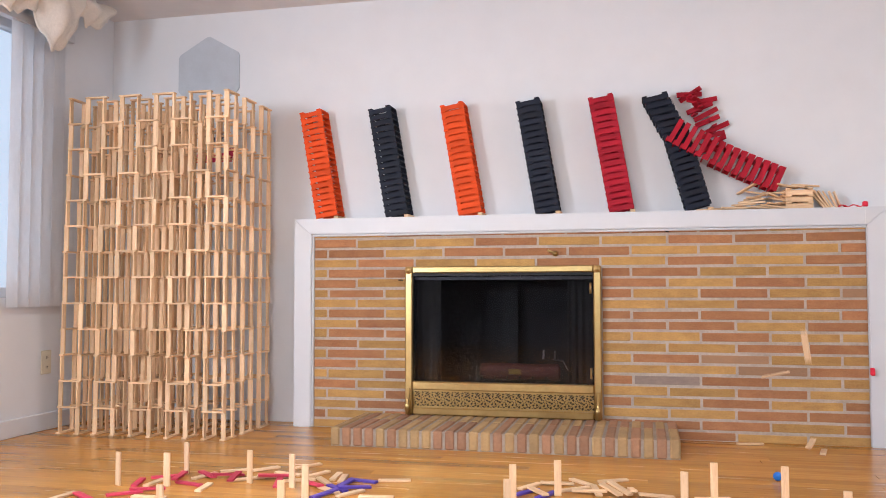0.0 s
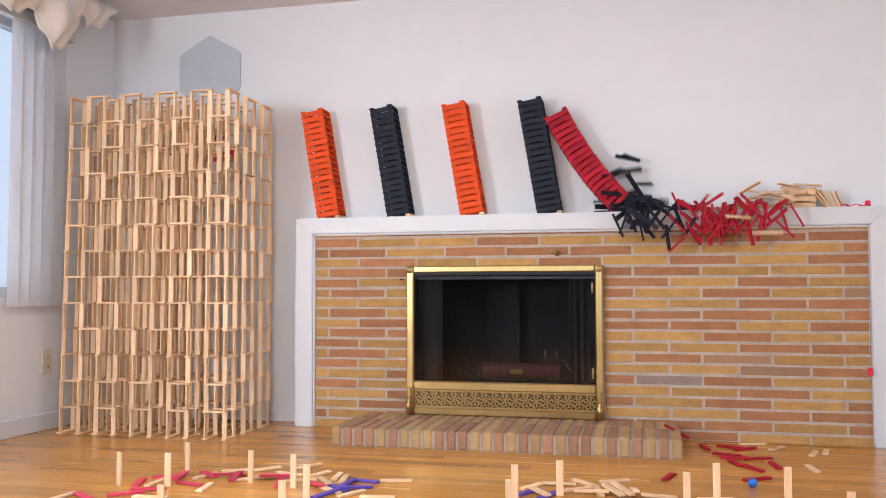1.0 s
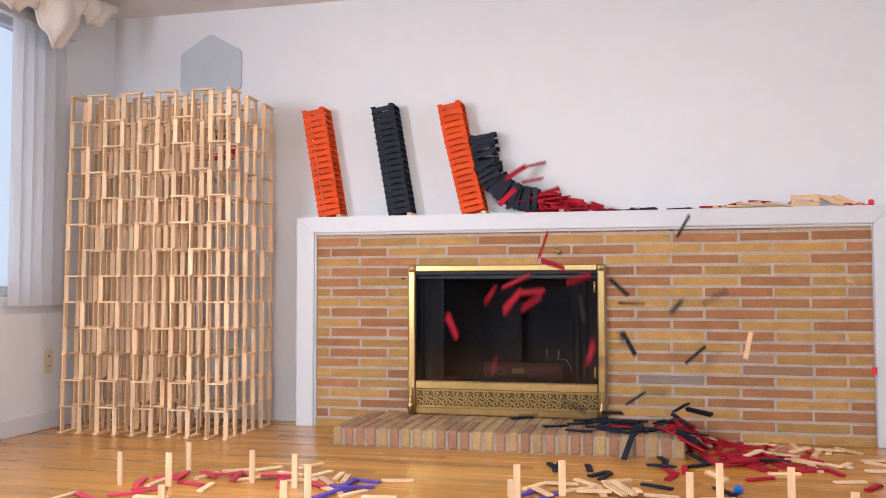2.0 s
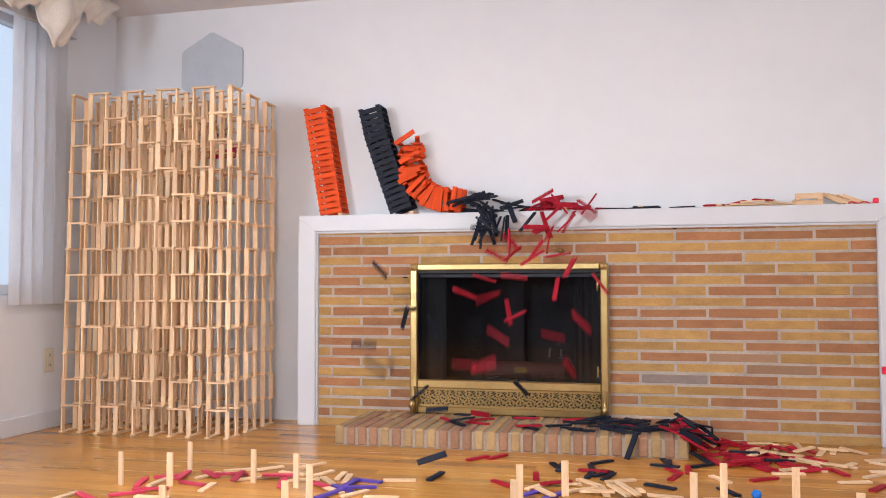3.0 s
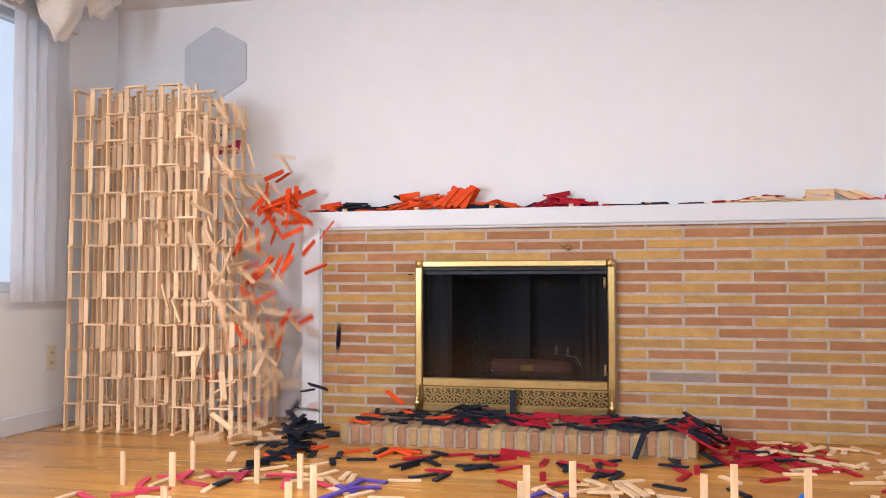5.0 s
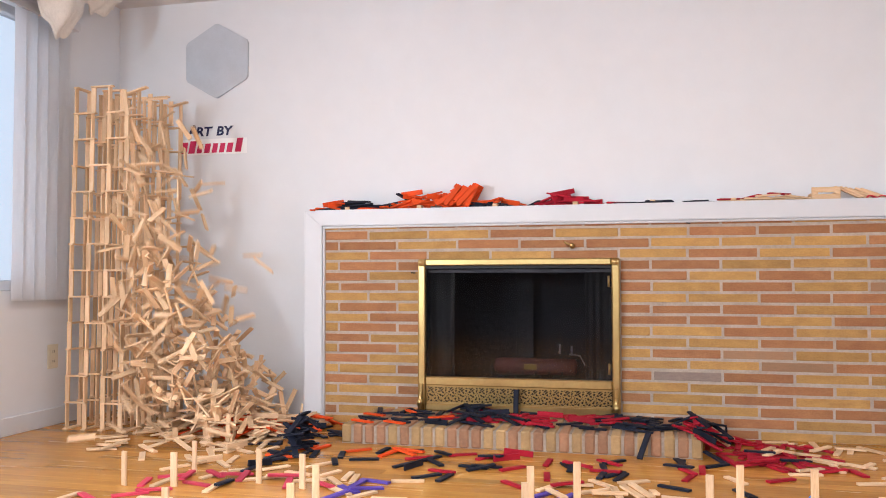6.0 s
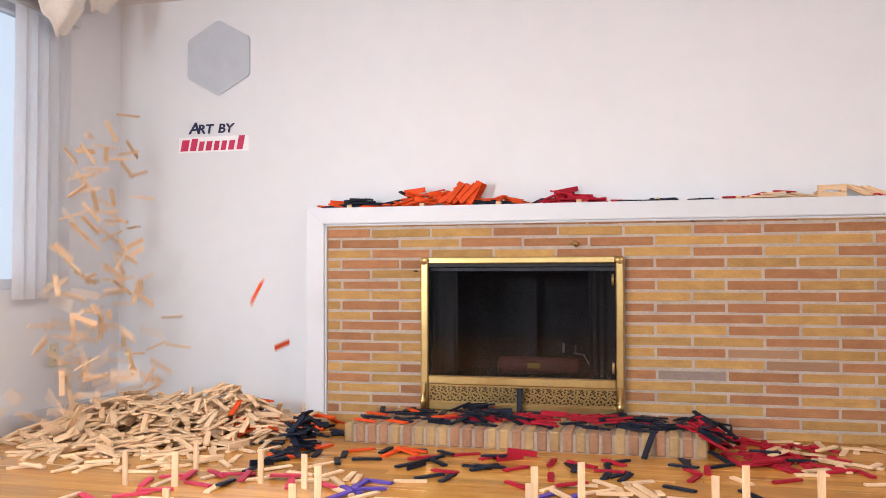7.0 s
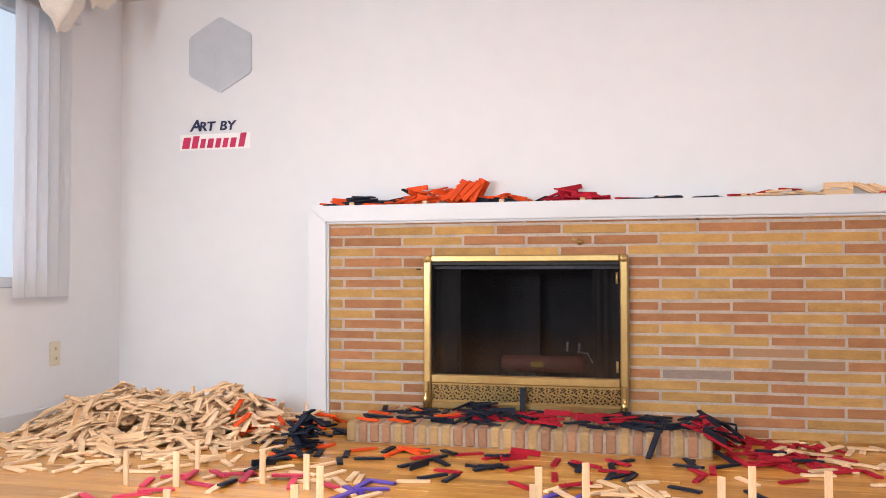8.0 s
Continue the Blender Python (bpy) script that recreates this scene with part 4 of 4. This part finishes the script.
def motions():
    plans, rows_n = [], {ob.name: n for e, ps in STK for ob, k, n in ps}
    for s, (e, ps) in enumerate(STK):
        hit, touch, stay, late, win, _ = EVENTS[s]
        d = touch - hit
        lv = STACKS[s][2]
        up = 0.075 if s == 6 else 0.0
        for ob, k, n in ps:
            tr = touch + d * (0.80 + 0.35 * rng.random() + 0.40 * k / lv)
            if s == 2:
                tr = touch + d * (0.65 + 0.25 * rng.random() + 0.15 * k / lv)
            if s in (1, 5):
                tr = touch + d * (0.15 + 0.20 * rng.random() + 0.20 * k / lv if s == 1 else 0.45 + 0.20 * rng.random() + 0.15 * k / lv)
            if s == 0:
                tr = 4.5 + 0.45 * rng.random() - 0.1 * (k < 6)
            if s == 6:
                tr = 0.04 + 0.12 * rng.random() + 0.10 * k / lv
            q = rng.random()
            what = "stay" if q < stay else "late" if q < stay + late else "direct"
            if s == 0 and k > 5:
                what = "direct"
            if s == 2 and 1 < k < 7:
                what, tr = "hold", touch + 0.8 * d                # these stay leaning in a fan on the mantel
            rows = [(t / 10, level_pose(s, t / 10, k, n, up)) for t in range(max(0, int(hit * 10)), int(tr * 10) + 1)]
            if hit > 0:
                rows.insert(0, (hit, level_pose(s, hit, k, n, up)))
                rows = sorted(rows, key=lambda r: r[0])
            m0 = level_pose(s, tr, k, n, up)
            rows = [r for r in rows if r[0] < tr - 0.03] + [(tr, m0)]
            if s == 6 and (k > 14 or (n % 2 and k > 8)):
                # the broken head, caught behind the next stack
                tr = 0.05 + 0.05 * (17 - k) * rng.random()
                m0 = Matrix.Translation((2.09 - 0.012 * (k - 9) + rng.gauss(0, 0.02), 0.09, 1.36 + 0.033 * (k - 9))) @ Euler((rng.gauss(0, 0.3), -0.35 + rng.gauss(0, 0.2), rng.gauss(0, 0.5))).to_matrix().to_4x4() @ (ONEDGE if n < 2 else ALONGY)
                rows = [(tr, m0)]
            plans.append([tr, what, s, ob, rows, m0, k, win])
    # those that stay on the mantel lie lowest; what slides off later lies over them
    TEMP = {}
    for pl in sorted(plans, key=lambda p: (p[1] != "stay", p[0])):
        tr, what, s, ob, rows, m0, k, win = pl
        if what == "hold":
            fan = Matrix.Translation((0.83 - 0.036 * (k - 2) + 0.009 * math.sin(4.1 * k), -0.012 * (k % 2), MZ + 0.002 + 0.002 * (k - 2))) @ Matrix.Rotation(radians(-54 + 4 * (k - 2) + 9 * math.sin(2.3 * k)), 4, "Y")
            rows.append((tr + 0.28, fan @ stack_local(0, rows_n[ob.name])))
            continue
        if what == "direct":
            continue
        if s == 5 and what == "late" and rng.random() < 0.5:
            pl[1] = "edge"                                        # swept over the edge without coming to rest
            continue
        x = min(2.72, max(0.05, m0.translation.x + rng.gauss(0.0, 0.04)))
        if s == 0:
            x = 0.045 if k == 0 else 0.07 + 0.1 * rng.random()
        heap = SHELF if what == "stay" else TEMP.setdefault(s, SHELF.twin())
        if s == 2 and what == "stay":
            x = rng.gauss(0.60, 0.11) if rng.random() < 0.6 else rng.uniform(0.32, 1.06)
        high = s == 2 and what == "stay" and 0.5 < x < 0.95
        m1 = heap.rest(x, 0.045 + rng.uniform(-0.025, 0.03), rng.gauss(0, 38), edge=rng.random() < (0.3 if high else 0.10), sink=0.67 if high else 0.55 if what == "stay" else 0.45, steep=0.46 if high else 0.35 if what == "stay" else 0.25, grow=0.60 if high else 0.5 if what == "stay" else 0.4)
        end = tumble(rows, tr, m0, m1, g=9.4 if s in (1, 5, 6) else 6.5, out=False, spin=0)
        if what == "late":
            tr = max(end + 0.05, rng.uniform(*rng.choice(win)))
            rows.append((tr, m1))
            pl[0], pl[5] = tr, m1
    # natural planks spilling at the east end
    for ob, m, tr in SPILL:
        if m is None:
            m = Matrix.Translation((2.40 + 0.15 * rng.random(), -0.05, MZ + 0.02)) @ Euler((rng.uniform(-1, 1), rng.uniform(-1, 1), rng.uniform(-3, 3))).to_matrix().to_4x4()
        plans.append([tr, "spill", 7, ob, [(tr, m)], m, 0, None])
    # tower: when each plank is let go, by its place along the front and its height
    top_z = NZ * STO
    us = (0.0, 0.12, 0.28, 0.40, 0.62, 1.0)
    for ob, m, u, z in TOWER:
        a = np.interp(u, us, (6.50, 6.42, 6.06, 5.78, 5.25, 4.36))
        b = np.interp(u, us, (6.52, 6.42, 6.06, 5.88, 5.62, 4.52))
        c = np.interp(u, us, (6.56, 6.44, 6.16, 6.06, 5.92, 5.66))
        v = z / top_z
        tr = float(b + (a - b) * (v - 0.5) * 2 if v > 0.5 else c + (b - c) * v * 2)
        tr += rng.uniform(-0.05, 0.09) + (0.28 * v * math.sqrt(rng.random()) if u < 0.06 else 0) + (0.05 if m.translation.y > -0.1 else 0)
        plans.append([tr, "tower", 8, ob, [(tr, m)], m, u, None])
    placed = [0, 0]
    plans.sort(key=lambda p: p[0] + 0.45 * math.sqrt(max(0.01, p[5].translation.z)))
    for tr, what, s, ob, rows, m0, k, win in plans:
        p = m0.translation
        if what in ("stay", "hold"):
            put(ob, rows)
            continue
        if what == "tower":
            x = -1.13 + 1.14 * (0.66 * k + 0.34 * rng.random()) + rng.gauss(0.0, 0.05 + 0.05 * min(1, 2 * k)) + 0.30 * (p.z / 1.6) * rng.random() * k
            y = 0.06 - 0.80 * (0.55 * rng.random() + 0.45 * (-p.y / 0.48)) + rng.gauss(0, 0.06)
            if k < 0.6:
                y -= 0.26 * rng.random()
            if rng.random() < 0.38:
                y -= abs(rng.gauss(0, 0.28))
            x = -1.12 + abs(x + 1.12)
            x = min(x, 0.17 - 0.15 * rng.random())
            y = max(-1.42 + 0.2 * rng.random(), min(y, 0.07 - 0.06 * rng.random()))
            if x > -0.07:
                y = min(y, -0.10)
            m1 = GROUND.rest(x, y, rng.uniform(-90, 90), edge=rng.random() < 0.06, sink=0.62, steep=0.42, grow=0.68)
            if rng.random() < 0.006:
                m1 = m1 @ Matrix.Rotation(radians(-65), 4, "Y") @ Matrix.Translation((0.03, 0, 0))
            bank = min(1.1, max(0.0, 1.45 * (-0.03 - x) / 0.65)) * rng.uniform(0.25, 1.0) * (1 - 0.5 * max(0, -y - 0.4))
            if tr < 6.25 and k > 0.2 and m1.translation.z + 0.06 < bank < p.z - 0.03:
                # held up for a while on the storeys below, then carried down with them
                mid = Matrix.Translation((x, max(-0.62, y), bank)) @ Euler((rng.gauss(0, 0.6), rng.gauss(0, 0.8), rng.uniform(-2, 2))).to_matrix().to_4x4()
                tr = tumble(rows, tr, m0, mid, g=rng.uniform(4.0, 7.0), out=True, spin=0, settle=False)
                m0 = Matrix.Translation((0.01, 0, -0.03)) @ mid
                tr = max(tr + 0.06, 5.92 + 0.40 * min(1, max(0, -x - 0.1)) + 0.16 * rng.random())
                rows.append((tr, m0))
            near = k < 0.25
            tumble(rows, tr, m0, m1, g=rng.uniform(5.8, 7.4) if near else rng.uniform(6.0, 8.8), out=None if near else True, spin=rng.choice((0, 0, 1)))
        else:
            x, y, a = (2.36 + rng.gauss(0, 0.22), -0.12 - abs(rng.gauss(0, 0.35)), rng.uniform(-90, 90)) if what == "spill" else landing(s, k, p.x, what)
            if what == "spill" and x < 1.95:
                x = 1.95 + rng.random() * 0.3
            if what == "spill":
                x = min(x, 2.62)
            m1 = GROUND.rest(x, max(-1.6, y), a, edge=rng.random() < 0.07, sink=0.70, steep=0.5, grow=0.68)
            if s == 3 and what == "late" and not placed[0]:
                placed[0] = 1                                     # one comes to stand against the brass grille
                m1 = Matrix.Translation((1.078, -0.074, 0.082 + PL / 2)) @ Matrix.Rotation(radians(-8), 4, "X") @ UPY
            elif s == 5 and what == "late" and not placed[1]:
                placed[1] = 1                                     # one leans on the edge of the hearth
                m1 = Matrix.Translation((1.66, -0.515, 0.050)) @ Matrix.Rotation(radians(62), 4, "Z") @ Matrix.Rotation(radians(-50), 4, "Y")
            if (p.z < MZ + 0.2 or what == "edge") and p.y > -0.04:
                edge = Matrix.Translation((p.x + 0.2 * (x - p.x), -0.075, min(p.z, MZ + 0.06) + 0.004)) @ (Euler((rng.uniform(0.2, 0.8), 0, rng.gauss(0, 0.5))).to_matrix().to_4x4() @ m0.to_3x3().to_4x4())
                rows.append((tr + 0.12, edge))
                tr, m0 = tr + 0.12, edge
                if what in ("late", "edge") and 2 < s < 7:
                    # hangs over the edge in the moving clump before it drops
                    early = tr < 1.15
                    cx = p.x if early or rng.random() < 0.35 else rng.gauss({3: 0.99, 4: 1.27, 5: 1.76, 6: 2.1}[s], 0.05)
                    hx = p.x + 0.1 * (x - p.x) if early else max(p.x - 0.15, min(p.x + 0.15, cx))
                    m0 = Matrix.Translation((hx, -0.09, MZ - 0.045 + rng.gauss(0, 0.035))) @ Euler((rng.uniform(0.1, 0.6), rng.choice((-1, 1)) * rng.uniform(0.7, 1.5), rng.gauss(0, 0.3))).to_matrix().to_4x4()
                    rows.append((tr + 0.07, m0))
                    m0 = Matrix.Translation((0, -0.006, -0.022)) @ m0
                    tr = max(tr + 0.12, rng.uniform(1.02, 1.22)) if early else tr + rng.uniform(0.12, 0.26)
                    rows.append((tr, m0))
            tumble(rows, tr, m0, m1, spin=rng.choice((0, 1, 1)), hop=rng.uniform(0.04, 0.15) if s < 6 and rng.random() < 0.4 else 0)
        put(ob, rows)
    # the fallen row slumps when its neighbours slide off
    for k, (ob, m, low) in enumerate(LEANING):
        walk(ob, [(0, m), (1.45 + 0.05 * k, m), (1.85 + 0.05 * k, low), (8, low)])
    # ball, and the swaying tag
    track = ((0.0, 2.211, -0.79), (1.0, 2.101, -0.919), (1.5, 2.049, -0.993), (2.4, 2.03, -1.06), (3.5, 2.125, -1.105), (4.5, 2.171, -1.10), (8.0, 2.19, -1.10))
    turn, rows, old = 0.0, [], None
    for t, x, y in track:
        if old:
            turn += math.hypot(x - old[0], y - old[1]) / 0.016
        old = (x, y)
        rows.append((t, Matrix.Translation((x, y, 0.016)) @ Matrix.Rotation(min(turn, 1.3) * 0.9, 4, "X")))
    walk(ball, rows)
    walk(pendulum, [(t, pose(2.700, -0.045, MZ - 0.001, 0, a, 0)) for t, a in ((0, -1.0), (0.5, 0.2), (1.0, 0.6), (1.5, -1.8), (2.2, 0.8), (2.8, -1.2), (3.5, -1.4), (4.2, -0.6), (5.5, -0.9), (6.5, -0.6), (8.0, -0.7))])



# ---- bricks, hearth and floor boards ----


def piece_mesh(name, sx, sy, sz, bev, mat):
    bm = bmesh.new()
    box(bm, -sx / 2, sx / 2, -sy / 2, sy / 2, -sz / 2, sz / 2, bev)
    return mesh_of(name, bm, mat)


BRICKS = {}


def piece(name, size, mat, place, parent, bev=0.0035, tilt=0.0):
    key = (name, tuple(round(v, 3) for v in size), mat.name)
    if key not in BRICKS:
        BRICKS[key] = piece_mesh(name, *size, bev, mat)
    ob = new(name, BRICKS[key])
    ob.parent = parent
    ob.matrix_basis = Matrix.Translation(Vector(place) - parent.location) @ Matrix.Rotation(brng.gauss(0, tilt), 4, "Y")
    return ob


brng = random.Random(21)
COURSE, BLEN, JOINT = 0.0505, 0.3036, 0.0115
# courses from the top: t tan, o salmon, b brown, g grey, in running bond; x behind the firebox
COURSES = ("ttoooooott", "ottottooo", "ootooottto", "tottototo", "tooxxootto", "otxxxotot", "totxxototb", "ttxxxttoo", "totxxoooto", "toxxxooto",
           "tooxxttott", "otxxxttoo", "totxxtobtt", "otxxxttbo", "ttoxxogott", "otxxxttot", "ttoxxototo", "toxxxttoo", "otooooooto", "ttotttott")
CLAY = {"t": M_BTAN, "o": M_BORA, "b": M_BBRN, "g": M_BGRY, "x": M_BTAN}
for r, kinds in enumerate(COURSES):
    z1 = 1.0035 - r * COURSE - JOINT / 2
    z0 = z1 - COURSE + JOINT
    z0, z1 = max(z0, 0.002), min(z1, BZ - 0.002)
    z, first, slip = (z0 + z1) / 2, 0.333 if r % 2 else 0.175, 0.0
    for k, kind in enumerate(kinds):
        a = max(BX0 + 0.012, first + (k - 1) * BLEN + JOINT / 2 + slip)
        slip = brng.gauss(0, 0.003)
        b = min(first + k * BLEN - JOINT / 2 + slip, BX1 - 0.001)
        for lo, hi in ((a, min(b, FX0 - 0.004)), (max(a, FX1 + 0.004), b)) if z < FZ1 + 0.01 else ((a, b),):
            if hi - lo > 0.012:
                piece("brick", (round(hi - lo, 3), 0.02, round(z1 - z0 + brng.choice((-0.002, -0.001, 0, 0.001)), 4)), CLAY[kind], ((lo + hi) / 2, 0.010 + brng.uniform(-0.002, 0.002), z + brng.gauss(0, 0.0008)), brick_wall, 0.002, tilt=0.004)

HX0, HX1, HY0, HZ = 0.372, 1.890, -0.486, 0.082
hearth = tagged(boxes("hearth", [(HX0 + 0.006, HX1 - 0.006, HY0 + 0.006, -0.0005, 0, HZ - 0.005)], M_HMORT), "low raised hearth of tan and salmon bricks on edge", "hearth", kind="structure")
nb = 29
pit = (HX1 - HX0) / nb
for k in range(nb):
    q = brng.random()
    mat = M_HTAN if q < 0.58 else M_HSAL
    x = HX0 + (k + 0.5) * pit
    piece("brick", (round(pit - 0.009, 3), 0.285, HZ), mat, (x, HY0 + 0.1425, HZ / 2 + brng.uniform(0, 0.001)), hearth, 0.007)
    q = brng.random()
    mat = M_HTAN if q < 0.5 else M_HSAL
    piece("brick", (round(pit - 0.009, 3), 0.188, HZ), mat, (x, -0.0975, HZ / 2 + brng.uniform(0, 0.001)), hearth, 0.007)

BW = 0.066
y = YB - 0.002
while y > -1.75:
    x = XL + 0.003 - brng.uniform(0, 1.0)
    while x < 3.6:
        ln = brng.choice((0.7, 0.95, 1.2, 1.5))
        a, b = max(x, XL + 0.002), min(x + ln, 3.6)
        if b - a > 0.05:
            piece("floor_board", (round(b - a, 2) - 0.0004, BW - 0.0006, 0.012), M_FLOOR, ((a + b) / 2, y - BW / 2, -0.006), floor, 0.0004)
        x += ln
    y -= BW
# boards beyond the ones near the fireplace
far = bmesh.new()
ye = YB - 0.002
while ye > y + 0.01:
    x = 3.6
    while x < XR:
        ln = brng.choice((0.7, 0.95, 1.2))
        box(far, x + 0.0005, min(x + ln, XR) - 0.0005, ye - BW + 0.0006, ye - 0.0006, -0.012, 0)
        x += ln
    ye -= BW
while y > YF:
    x = XL
    while x < XR:
        ln = brng.choice((0.7, 0.95, 1.2, 1.5))
        box(far, x + 0.0005, min(x + ln, XR) - 0.0005, y - BW + 0.0006, y - 0.0006, -0.012, 0)
        x += ln
    y -= BW
tagged(part("floor_boards", far, M_FLOOR, floor), kind="stuff")
motions()
